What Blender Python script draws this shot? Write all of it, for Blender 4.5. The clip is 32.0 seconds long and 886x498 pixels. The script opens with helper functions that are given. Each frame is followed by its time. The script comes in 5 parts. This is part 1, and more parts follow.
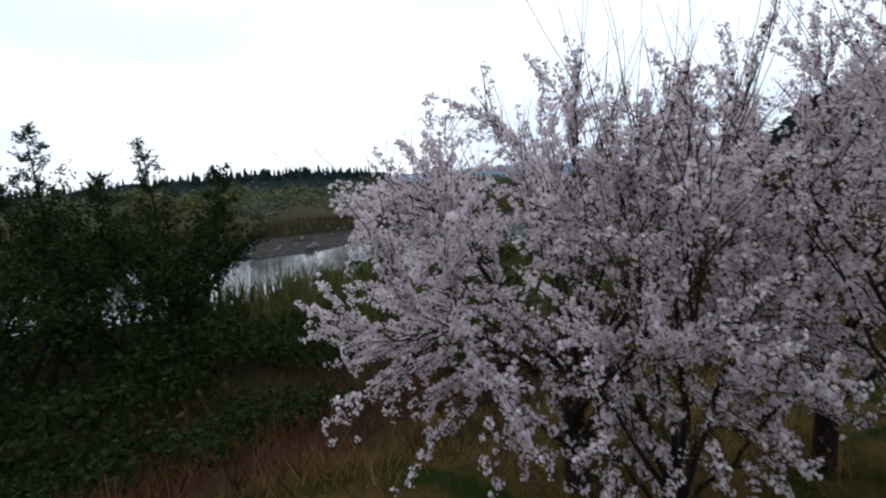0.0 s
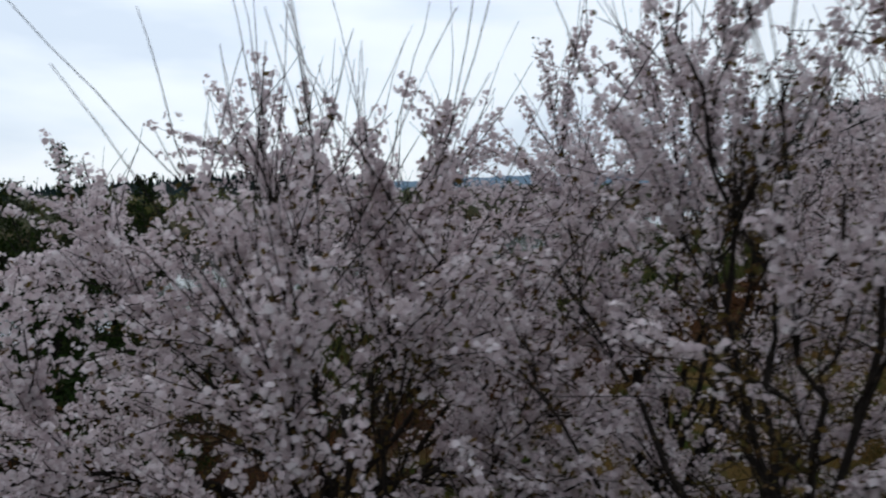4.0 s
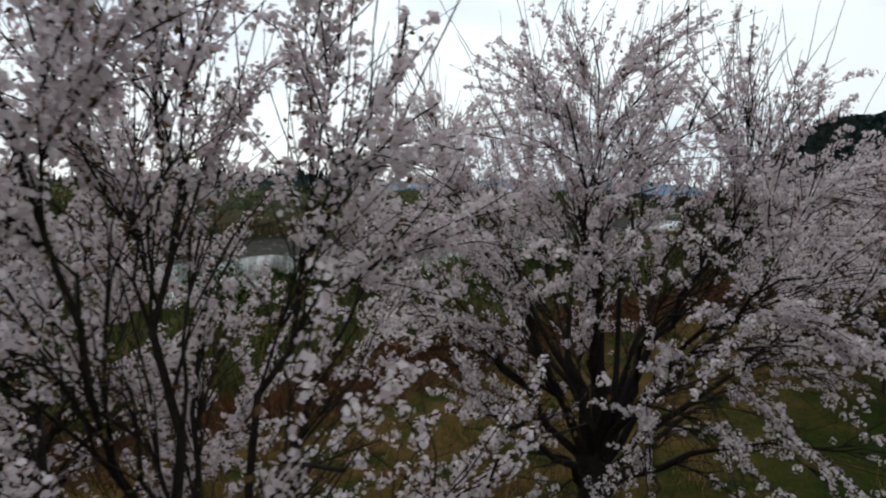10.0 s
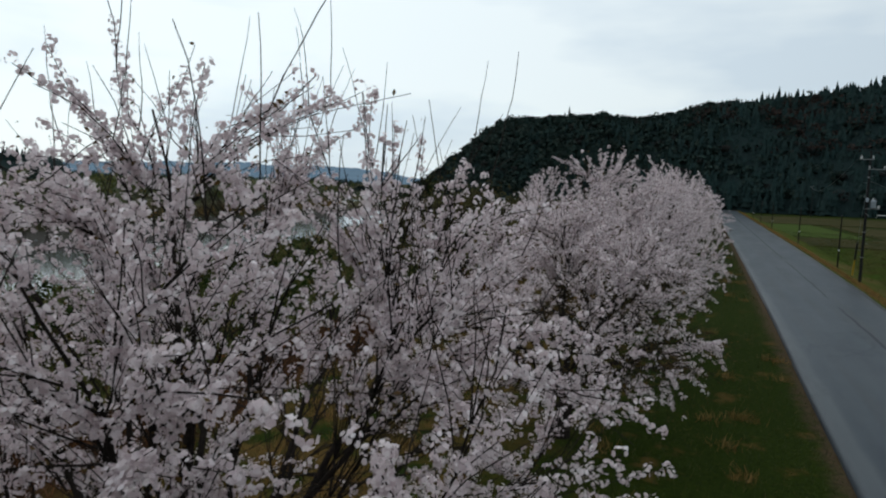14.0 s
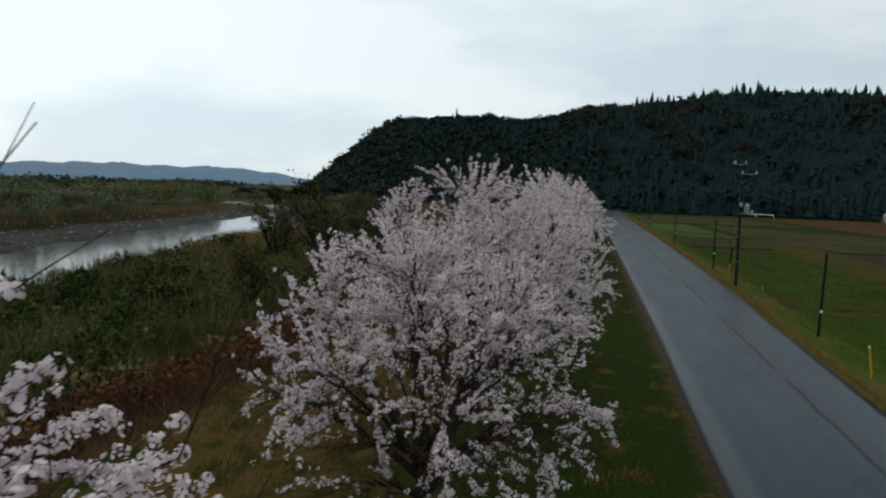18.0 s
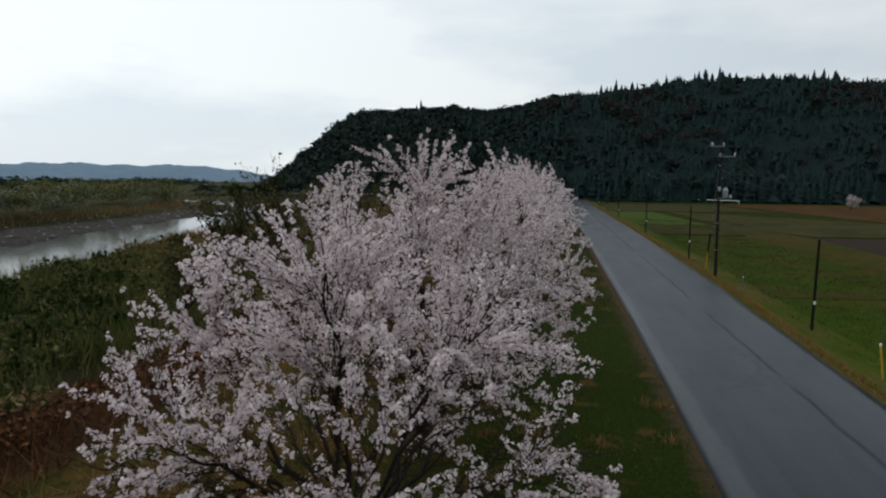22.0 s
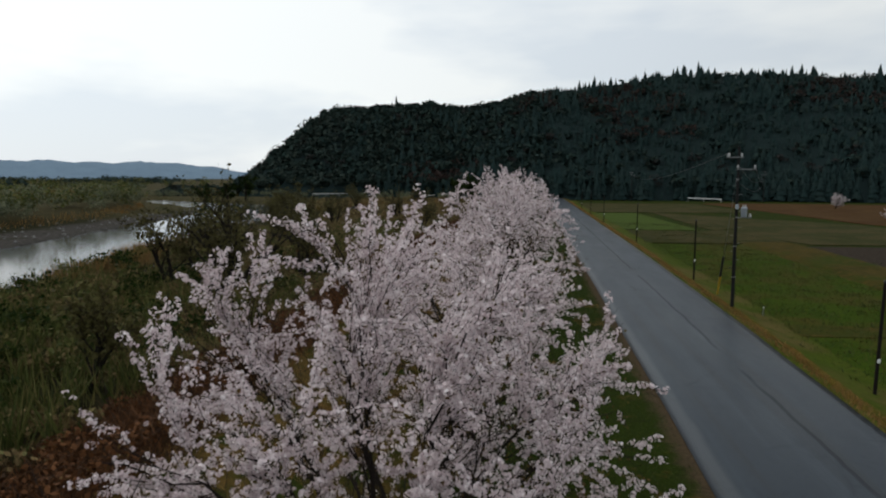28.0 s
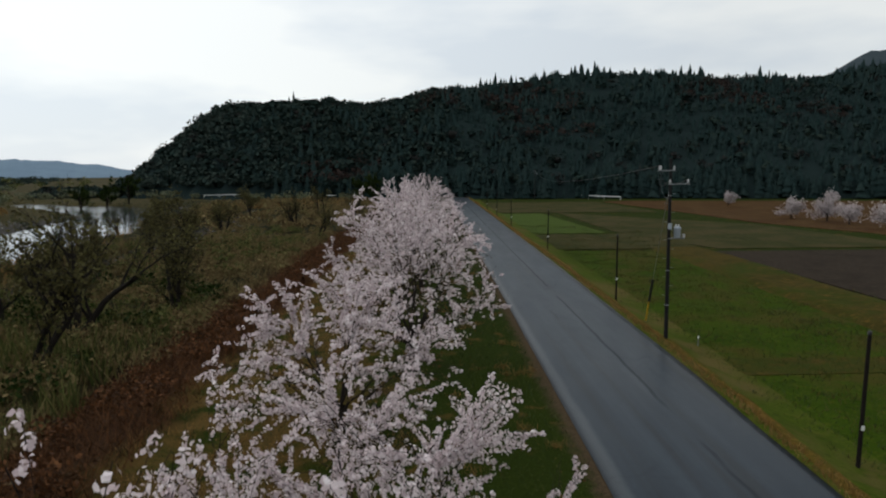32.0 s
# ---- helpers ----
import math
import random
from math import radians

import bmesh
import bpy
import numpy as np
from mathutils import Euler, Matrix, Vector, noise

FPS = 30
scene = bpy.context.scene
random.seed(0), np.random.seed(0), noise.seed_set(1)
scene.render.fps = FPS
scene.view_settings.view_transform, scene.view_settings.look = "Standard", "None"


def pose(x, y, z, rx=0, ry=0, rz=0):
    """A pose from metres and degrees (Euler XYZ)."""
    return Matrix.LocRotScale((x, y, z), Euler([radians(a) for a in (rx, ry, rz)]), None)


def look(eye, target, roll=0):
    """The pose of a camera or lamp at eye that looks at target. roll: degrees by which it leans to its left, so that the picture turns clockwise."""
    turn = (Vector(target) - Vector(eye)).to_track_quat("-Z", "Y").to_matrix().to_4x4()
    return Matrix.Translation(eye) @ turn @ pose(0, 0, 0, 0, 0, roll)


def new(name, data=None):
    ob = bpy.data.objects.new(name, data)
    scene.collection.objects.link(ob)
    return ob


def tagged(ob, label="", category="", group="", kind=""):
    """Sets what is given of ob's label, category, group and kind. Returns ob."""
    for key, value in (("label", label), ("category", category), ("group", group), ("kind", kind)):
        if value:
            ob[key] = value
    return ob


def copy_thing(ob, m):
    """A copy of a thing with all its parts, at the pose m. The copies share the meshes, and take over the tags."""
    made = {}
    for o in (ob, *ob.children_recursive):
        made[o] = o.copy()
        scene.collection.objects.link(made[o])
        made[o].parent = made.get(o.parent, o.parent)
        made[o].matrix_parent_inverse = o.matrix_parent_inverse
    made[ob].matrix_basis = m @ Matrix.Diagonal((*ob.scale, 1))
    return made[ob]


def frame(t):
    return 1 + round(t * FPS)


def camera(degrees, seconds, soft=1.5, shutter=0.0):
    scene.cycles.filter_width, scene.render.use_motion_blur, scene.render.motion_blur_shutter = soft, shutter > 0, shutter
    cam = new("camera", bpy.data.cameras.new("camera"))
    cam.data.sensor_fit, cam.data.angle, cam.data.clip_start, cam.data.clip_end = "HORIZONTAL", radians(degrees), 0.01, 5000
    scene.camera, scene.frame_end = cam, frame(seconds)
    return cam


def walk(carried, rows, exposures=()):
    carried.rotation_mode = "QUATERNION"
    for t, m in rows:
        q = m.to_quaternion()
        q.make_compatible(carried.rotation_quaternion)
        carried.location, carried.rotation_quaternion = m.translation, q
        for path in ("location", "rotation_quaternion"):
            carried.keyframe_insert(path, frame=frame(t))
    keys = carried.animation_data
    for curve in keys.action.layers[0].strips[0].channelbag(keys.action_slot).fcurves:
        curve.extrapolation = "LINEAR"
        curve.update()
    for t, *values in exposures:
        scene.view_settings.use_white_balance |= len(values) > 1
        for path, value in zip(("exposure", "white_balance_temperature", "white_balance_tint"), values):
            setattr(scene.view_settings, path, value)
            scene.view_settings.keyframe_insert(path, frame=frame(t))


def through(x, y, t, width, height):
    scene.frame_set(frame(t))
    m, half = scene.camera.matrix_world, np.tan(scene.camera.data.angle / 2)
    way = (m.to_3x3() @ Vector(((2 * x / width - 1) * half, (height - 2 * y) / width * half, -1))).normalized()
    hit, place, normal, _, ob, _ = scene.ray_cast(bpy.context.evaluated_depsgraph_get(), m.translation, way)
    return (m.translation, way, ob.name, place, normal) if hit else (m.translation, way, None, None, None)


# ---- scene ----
FOV = 66.58
cam = camera(FOV, 32.0, soft=2.1, shutter=0.3)
PATH = [
    (0.0, (-5.846, -2.709, 3.765), (-12.932, 4.279, 2.790), -2.99),
    (0.5, (-5.996, -2.189, 4.033), (-13.542, 4.309, 3.120), -2.68),
    (1.0, (-6.174, -1.762, 4.114), (-13.756, 4.692, 3.191), -2.71),
    (1.5, (-6.309, -1.477, 4.090), (-13.867, 5.002, 3.148), -2.50),
    (2.0, (-6.451, -1.196, 4.066), (-13.782, 5.541, 3.130), -1.97),
    (2.5, (-6.490, -0.794, 4.067), (-13.646, 6.131, 3.147), -1.67),
    (3.0, (-6.359, -0.433, 4.050), (-13.480, 6.538, 3.212), -1.26),
    (3.5, (-6.097, 0.114, 4.036), (-13.258, 7.048, 3.237), -1.32),
    (5.5, (-3.667, 1.201, 4.756), (-10.198, 8.686, 3.602), -0.45),
    (6.0, (-3.311, 1.754, 4.439), (-10.048, 9.098, 3.625), -0.13),
    (6.5, (-2.462, 2.093, 4.359), (-9.740, 8.896, 3.489), 0.38),
    (7.0, (-2.413, 2.429, 4.253), (-9.549, 9.378, 3.375), 0.57),
    (7.5, (-2.324, 2.623, 4.314), (-9.463, 9.569, 3.417), 0.55),
    (8.0, (-2.496, 2.969, 4.465), (-9.639, 9.911, 3.572), 0.34),
    (8.5, (-2.676, 3.628, 4.488), (-9.739, 10.653, 3.620), 0.26),
    (9.0, (-2.737, 4.275, 4.421), (-9.802, 11.295, 3.524), 0.73),
    (9.5, (-2.775, 4.759, 4.303), (-9.837, 11.787, 3.445), 0.65),
    (10.0, (-2.662, 5.242, 4.271), (-9.737, 12.258, 3.434), 0.68),
    (10.5, (-2.597, 5.660, 4.256), (-9.651, 12.700, 3.437), 0.56),
    (11.0, (-2.479, 6.001, 4.242), (-9.215, 13.347, 3.431), 0.63),
    (11.5, (-2.440, 6.245, 4.173), (-9.047, 13.705, 3.336), 0.70),
    (12.0, (-2.582, 6.562, 4.208), (-9.145, 14.054, 3.311), 1.03),
    (12.5, (-2.690, 6.751, 4.606), (-9.176, 14.307, 3.693), 0.91),
    (13.0, (-3.159, 7.356, 5.158), (-8.768, 15.578, 4.182), 1.65),
    (13.5, (-3.385, 7.723, 5.384), (-7.024, 16.992, 4.457), 1.74),
    (14.0, (-3.398, 7.986, 5.474), (-6.960, 17.279, 4.503), 1.77),
    (14.5, (-3.421, 8.371, 5.508), (-7.004, 17.654, 4.509), 1.80),
    (15.0, (-3.447, 9.017, 5.557), (-6.954, 18.328, 4.551), 1.47),
    (15.5, (-3.466, 9.456, 5.675), (-6.834, 18.819, 4.678), 1.58),
    (17.5, (-3.563, 11.161, 5.851), (-6.276, 20.737, 4.889), 1.57),
    (18.0, (-3.434, 11.523, 5.879), (-5.476, 21.268, 4.956), 1.53),
    (18.5, (-3.394, 11.761, 5.895), (-5.092, 21.571, 4.958), 1.10),
    (19.0, (-3.367, 12.035, 5.920), (-5.018, 21.849, 4.937), 0.94),
    (19.5, (-3.380, 12.536, 5.885), (-5.024, 22.347, 4.859), 0.81),
    (20.0, (-3.494, 13.269, 5.839), (-5.139, 23.076, 4.778), 0.65),
    (20.5, (-3.587, 13.876, 5.807), (-5.221, 23.688, 4.773), 0.58),
    (21.0, (-3.619, 14.276, 5.782), (-5.235, 24.093, 4.777), 0.44),
    (21.5, (-3.619, 14.543, 5.742), (-5.215, 24.366, 4.762), 0.29),
    (22.0, (-3.619, 14.822, 5.690), (-5.206, 24.643, 4.676), 0.26),
    (22.5, (-3.648, 15.220, 5.708), (-5.233, 25.038, 4.665), 0.13),
    (23.0, (-3.718, 15.636, 5.831), (-5.309, 25.450, 4.754), -0.03),
    (23.5, (-3.796, 16.178, 6.002), (-5.382, 25.989, 4.889), 0.03),
    (24.0, (-3.883, 16.798, 6.072), (-5.450, 26.608, 4.929), 0.13),
    (24.5, (-3.976, 17.479, 6.111), (-5.538, 27.286, 4.941), 0.20),
    (25.0, (-4.087, 18.050, 6.295), (-5.644, 27.859, 5.136), 0.30),
    (25.5, (-4.146, 18.651, 6.552), (-5.698, 28.467, 5.441), 0.15),
    (27.5, (-4.315, 20.366, 6.727), (-5.647, 30.220, 5.666), -0.05),
    (28.0, (-4.412, 20.908, 6.843), (-5.669, 30.769, 5.761), -0.05),
    (28.5, (-4.528, 21.521, 7.023), (-5.720, 31.388, 5.922), -0.19),
    (29.0, (-4.644, 22.203, 7.197), (-5.533, 32.102, 6.092), -0.32),
    (29.5, (-4.724, 22.833, 7.338), (-5.348, 32.752, 6.231), -0.40),
    (30.0, (-4.729, 23.429, 7.469), (-5.252, 33.350, 6.328), -0.54),
    (30.5, (-4.648, 24.592, 7.330), (-4.820, 34.527, 6.200), -0.37),
    (31.0, (-4.561, 25.539, 7.418), (-4.481, 35.475, 6.293), -0.42),
    (31.5, (-4.543, 26.245, 7.563), (-4.330, 36.180, 6.437), -0.43),
    (32.0, (-4.589, 26.696, 7.809), (-4.444, 36.629, 6.662), -0.46),
]
walk(cam, [(t, look(eye, target, roll)) for t, eye, target, roll in PATH],
     exposures=[(0.0, 0.14, 6080, 13), (1.0, -0.18, 6120, 12), (3.5, -0.20, 6180, 11), (6.0, -0.12, 6600, 8), (9.5, -0.03, 6620, 8), (11.0, -0.06, 6640, 8), (15.0, -0.16, 6400, 5), (19.0, -0.14, 6560, 6), (25.0, -0.10, 6800, 10), (32.0, -0.04, 6880, 10)])

# ---- sky and light ----
SUN_EL, SUN_AZ = radians(42), radians(62)          # azimuth counted to the left of the road
world = bpy.data.worlds.new("overcast_sky")
scene.world = world
world.use_nodes = True
wn, wl = world.node_tree.nodes, world.node_tree.links
wn.clear()
w_out = wn.new("ShaderNodeOutputWorld")
w_bg = wn.new("ShaderNodeBackground")
w_sky = wn.new("ShaderNodeTexSky")
w_sky.sky_type, w_sky.sun_disc = "NISHITA", False
w_sky.sun_elevation, w_sky.sun_rotation = SUN_EL, -SUN_AZ
w_dim = wn.new("ShaderNodeVectorMath")
w_dim.operation = "SCALE"
w_dim.inputs["Scale"].default_value = 0.10
wl.new(w_sky.outputs["Color"], w_dim.inputs[0])
w_tc = wn.new("ShaderNodeTexCoord")
w_map = wn.new("ShaderNodeMapping")
w_map.inputs["Scale"].default_value = (1.0, 1.0, 3.6)
w_map.inputs["Location"].default_value = (0.4, 0.9, 0.2)
wl.new(w_tc.outputs["Generated"], w_map.inputs["Vector"])
w_noise = wn.new("ShaderNodeTexNoise")
w_noise.inputs["Scale"].default_value, w_noise.inputs["Detail"].default_value = 1.7, 5.0
wl.new(w_map.outputs["Vector"], w_noise.inputs["Vector"])
w_ramp = wn.new("ShaderNodeValToRGB")
w_ramp.color_ramp.elements[0].position, w_ramp.color_ramp.elements[0].color = 0.42, (0.70, 0.79, 0.89, 1)
w_ramp.color_ramp.elements[1].position, w_ramp.color_ramp.elements[1].color = 0.55, (0.90, 0.965, 1.01, 1)
wl.new(w_noise.outputs["Fac"], w_ramp.inputs["Fac"])
# the cloud cover is thinner, so brighter, round the hidden sun
w_dot = wn.new("ShaderNodeVectorMath")
w_dot.operation = "DOT_PRODUCT"
w_dot.inputs[1].default_value = (-math.sin(SUN_AZ) * math.cos(SUN_EL), math.cos(SUN_AZ) * math.cos(SUN_EL), math.sin(SUN_EL))
wl.new(w_tc.outputs["Generated"], w_dot.inputs[0])
w_range = wn.new("ShaderNodeMapRange")
w_range.inputs["From Min"].default_value, w_range.inputs["From Max"].default_value = 0.2, 1.0
w_range.inputs["To Min"].default_value, w_range.inputs["To Max"].default_value = 0.92, 1.28
wl.new(w_dot.outputs["Value"], w_range.inputs["Value"])
w_mul = wn.new("ShaderNodeVectorMath")
w_mul.operation = "SCALE"
wl.new(w_ramp.outputs["Color"], w_mul.inputs[0])
w_sep = wn.new("ShaderNodeSeparateXYZ")
wl.new(w_tc.outputs["Generated"], w_sep.inputs["Vector"])
w_zen = wn.new("ShaderNodeMapRange")
w_zen.inputs["From Min"].default_value, w_zen.inputs["From Max"].default_value = 0.25, 1.0
w_zen.inputs["To Min"].default_value, w_zen.inputs["To Max"].default_value = 1.0, 1.5
wl.new(w_sep.outputs["Z"], w_zen.inputs["Value"])
w_both = wn.new("ShaderNodeMath")
w_both.operation = "MULTIPLY"
wl.new(w_range.outputs["Result"], w_both.inputs[0])
wl.new(w_zen.outputs["Result"], w_both.inputs[1])
wl.new(w_both.outputs["Value"], w_mul.inputs["Scale"])
w_mix = wn.new("ShaderNodeMix")
w_mix.data_type = "RGBA"
w_mix.inputs["Factor"].default_value = 0.9
wl.new(w_dim.outputs["Vector"], w_mix.inputs["A"])
wl.new(w_mul.outputs["Vector"], w_mix.inputs["B"])
w_bg.inputs["Strength"].default_value = 1.0
wl.new(w_mix.outputs["Result"], w_bg.inputs["Color"])
wl.new(w_bg.outputs["Background"], w_out.inputs["Surface"])

sun = new("sun", bpy.data.lights.new("sun", "SUN"))
sun.data.energy, sun.data.angle, sun.data.color = 0.65, radians(22), (1.0, 0.97, 0.93)
sun.matrix_world = look((0, 0, 60), (math.sin(SUN_AZ) * math.cos(SUN_EL) * 60,
                                     -math.cos(SUN_AZ) * math.cos(SUN_EL) * 60, 60 - math.sin(SUN_EL) * 60))


# ---- materials ----
class Nodes:
    """A small wrapper to write a node material in a few lines."""

    def __init__(self, name):
        self.mat = bpy.data.materials.new(name)
        self.mat.use_nodes = True
        self.tree = self.mat.node_tree
        self.bsdf = self.tree.nodes["Principled BSDF"]
        self.out = self.tree.nodes["Material Output"]
        self.geo = self.add("ShaderNodeNewGeometry")

    def add(self, kind):
        return self.tree.nodes.new(kind)

    def link(self, a, b):
        self.tree.links.new(a, b)

    def noise(self, scale, detail=4.0, rough=0.55, stretch=None, where=None):
        n = self.add("ShaderNodeTexNoise")
        n.inputs["Scale"].default_value = scale
        n.inputs["Detail"].default_value = detail
        n.inputs["Roughness"].default_value = rough
        src = where or self.geo.outputs["Position"]
        if stretch:
            m = self.add("ShaderNodeMapping")
            m.inputs["Scale"].default_value = stretch
            self.link(src, m.inputs["Vector"])
            src = m.outputs["Vector"]
        self.link(src, n.inputs["Vector"])
        return n.outputs["Fac"]

    def ramp(self, fac, stops):
        r = self.add("ShaderNodeValToRGB")
        el = r.color_ramp.elements
        while len(el) < len(stops):
            el.new(0.5)
        for e, (pos, col) in zip(el, stops):
            e.position = pos
            e.color = (*col, 1) if len(col) == 3 else col
        self.link(fac, r.inputs["Fac"])
        return r.outputs["Color"]

    def mask(self, fac, lo, hi):
        m = self.add("ShaderNodeMapRange")
        m.interpolation_type = "SMOOTHSTEP"
        m.inputs["From Min"].default_value, m.inputs["From Max"].default_value = lo, hi
        self.link(fac, m.inputs["Value"])
        return m.outputs["Result"]

    def math(self, op, a, b):
        m = self.add("ShaderNodeMath")
        m.operation = op
        for k, v in enumerate((a, b)):
            if isinstance(v, (int, float)):
                m.inputs[k].default_value = v
            else:
                self.link(v, m.inputs[k])
        return m.outputs["Value"]

    def mix(self, fac, a, b):
        m = self.add("ShaderNodeMix")
        m.data_type = "RGBA"
        if isinstance(fac, (int, float)):
            m.inputs["Factor"].default_value = fac
        else:
            self.link(fac, m.inputs["Factor"])
        for key, v in (("A", a), ("B", b)):
            if isinstance(v, tuple):
                m.inputs[key].default_value = (*v, 1)
            else:
                self.link(v, m.inputs[key])
        return m.outputs["Result"]

    def bump(self, height, strength=0.4, distance=0.02):
        b = self.add("ShaderNodeBump")
        b.inputs["Strength"].default_value = strength
        b.inputs["Distance"].default_value = distance
        self.link(height, b.inputs["Height"])
        self.link(b.outputs["Normal"], self.bsdf.inputs["Normal"])

    def finish(self, colour, rough=0.8, metal=0.0, spec=0.3):
        if isinstance(colour, tuple):
            self.bsdf.inputs["Base Color"].default_value = (*colour, 1)
        else:
            self.link(colour, self.bsdf.inputs["Base Color"])
        if isinstance(rough, (int, float)):
            self.bsdf.inputs["Roughness"].default_value = rough
        else:
            self.link(rough, self.bsdf.inputs["Roughness"])
        self.bsdf.inputs["Metallic"].default_value = metal
        self.bsdf.inputs["Specular IOR Level"].default_value = spec
        return self.mat


def simple(name, a, b, scale, rough=0.8, metal=0.0, bump=0.3, distance=0.01, spec=0.3):
    n = Nodes(name)
    f = n.noise(scale, 5)
    big = n.noise(scale * 0.13, 3)
    col = n.mix(n.math("MULTIPLY", big, 0.6), n.ramp(f, [(0.3, a), (0.7, b)]), a)
    if bump:
        n.bump(f, bump, distance)
    return n.finish(col, rough, metal, spec)


def foliage(name, tones, rough=0.7, through=0.25, scale=0.6, spec=0.2, own=0.62):
    """Leaves, petals or blades: a tone of its own for each island, light passing through."""
    n = Nodes(name)
    pick = n.math("ADD", n.math("MULTIPLY", n.geo.outputs["Random Per Island"], own),
                  n.math("MULTIPLY", n.noise(scale, 3), 1 - own))
    stops = [(0.18 + 0.64 * k / max(1, len(tones) - 1), c) for k, c in enumerate(tones)]
    col = n.ramp(pick, stops)
    n.finish(col, rough, 0.0, spec)
    if through:
        t = n.add("ShaderNodeBsdfTranslucent")
        n.link(col, t.inputs["Color"])
        m = n.add("ShaderNodeMixShader")
        m.inputs["Fac"].default_value = through
        n.link(n.bsdf.outputs["BSDF"], m.inputs[1])
        n.link(t.outputs["BSDF"], m.inputs[2])
        n.link(m.outputs["Shader"], n.out.inputs["Surface"])
    return n.mat


M_petal = foliage("cherry_petals", [(0.43, 0.34, 0.352), (0.57, 0.47, 0.482), (0.70, 0.615, 0.623), (0.84, 0.785, 0.788)],
                  rough=0.6, through=0.42, scale=5.0, own=0.36)
M_bark = simple("cherry_bark", (0.010, 0.008, 0.007), (0.034, 0.026, 0.022), 28, 0.95, bump=0.6, distance=0.012, spec=0.06)
M_bronze = foliage("young_bronze_leaves", [(0.060, 0.030, 0.010), (0.095, 0.055, 0.014), (0.075, 0.062, 0.014)], through=0.2)
M_grass = foliage("grass_blades", [(0.012, 0.020, 0.003), (0.020, 0.033, 0.005), (0.036, 0.048, 0.008), (0.075, 0.054, 0.017)],
                  through=0.25, scale=0.35)
M_dry = foliage("dry_grass_blades", [(0.095, 0.048, 0.013), (0.155, 0.085, 0.025), (0.22, 0.130, 0.042)], through=0.2, scale=0.5)
M_strawweed = foliage("olive_straw_weeds", [(0.030, 0.032, 0.008), (0.050, 0.046, 0.013), (0.085, 0.064, 0.020)], through=0.2, scale=0.5, spec=0.05)
M_rust = foliage("rust_brown_dead_stems", [(0.022, 0.012, 0.006), (0.062, 0.026, 0.011), (0.125, 0.054, 0.022)], through=0.1, scale=0.4, spec=0.05)
M_scrub = foliage("dark_scrub_leaves", [(0.005, 0.010, 0.002), (0.010, 0.020, 0.003), (0.017, 0.030, 0.005), (0.026, 0.030, 0.008)],
                  through=0.12, scale=0.12, spec=0.04)
M_sasa = foliage("tall_green_river_grass", [(0.0248, 0.0342, 0.0094), (0.0496, 0.0614, 0.0165), (0.0802, 0.0850, 0.0248), (0.1239, 0.0968, 0.0378)], through=0.2, scale=0.10, spec=0.06)
# olive lightened and cooled to carry the haze over the far shore
M_olive = foliage("hazed_olive_willow_leaves", [(0.064, 0.076, 0.046), (0.094, 0.106, 0.064), (0.132, 0.134, 0.080)], through=0.2, scale=0.08, spec=0.05)
M_bud = foliage("olive_brown_buds", [(0.034, 0.028, 0.013), (0.056, 0.050, 0.019), (0.084, 0.078, 0.028)], through=0.2, scale=0.2, spec=0.03)
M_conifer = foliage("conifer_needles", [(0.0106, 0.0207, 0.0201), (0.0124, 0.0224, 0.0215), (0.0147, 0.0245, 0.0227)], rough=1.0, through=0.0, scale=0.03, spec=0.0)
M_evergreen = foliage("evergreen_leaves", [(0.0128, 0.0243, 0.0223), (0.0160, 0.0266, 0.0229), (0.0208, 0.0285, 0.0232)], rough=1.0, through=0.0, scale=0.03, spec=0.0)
# paler and greyer than the other forest leaves, to stand for haze
M_hazeleaf = foliage("haze_paled_broadleaves", [(0.0202, 0.0331, 0.0300), (0.0274, 0.0403, 0.0348), (0.0360, 0.0461, 0.0372)], rough=1.0, through=0.0, scale=0.03, spec=0.0)
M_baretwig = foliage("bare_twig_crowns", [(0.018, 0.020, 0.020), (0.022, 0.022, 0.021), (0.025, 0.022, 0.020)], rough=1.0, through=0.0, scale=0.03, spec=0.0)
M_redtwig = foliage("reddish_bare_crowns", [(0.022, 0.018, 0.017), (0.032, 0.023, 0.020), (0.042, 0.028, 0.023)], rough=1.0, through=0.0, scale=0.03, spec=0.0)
M_brush = foliage("leafless_brush", [(0.0610, 0.0415, 0.0220), (0.1098, 0.0781, 0.0366), (0.1647, 0.1196, 0.0586), (0.1049, 0.1049, 0.0427)], rough=1.0, through=0.1, scale=0.1, spec=0.0)
M_farpink = foliage("far_cherry_petals", [(0.28, 0.23, 0.23), (0.38, 0.33, 0.33), (0.44, 0.40, 0.40)], through=0.2)
M_willowbark = simple("willow_bark", (0.008, 0.007, 0.006), (0.028, 0.023, 0.018), 14, 0.95, bump=0.5, spec=0.05)
M_concrete = simple("weathered_concrete", (0.010, 0.010, 0.010), (0.022, 0.021, 0.020), 9, 0.9, bump=0.25, spec=0.06)
M_creosote = simple("creosoted_wood", (0.007, 0.006, 0.005), (0.020, 0.016, 0.013), 22, 0.9, bump=0.4, spec=0.06)
M_steel = simple("galvanised_steel", (0.14, 0.145, 0.15), (0.22, 0.225, 0.23), 6, 0.5, metal=0.6, bump=0.0)
M_transformer = simple("transformer_paint", (0.22, 0.25, 0.28), (0.32, 0.35, 0.38), 5, 0.5, bump=0.05)
M_ceramic = simple("white_ceramic", (0.34, 0.34, 0.34), (0.48, 0.48, 0.47), 12, 0.25, bump=0.0, spec=0.5)
M_cable = simple("black_cable", (0.012, 0.012, 0.013), (0.022, 0.022, 0.023), 30, 0.6, bump=0.0)
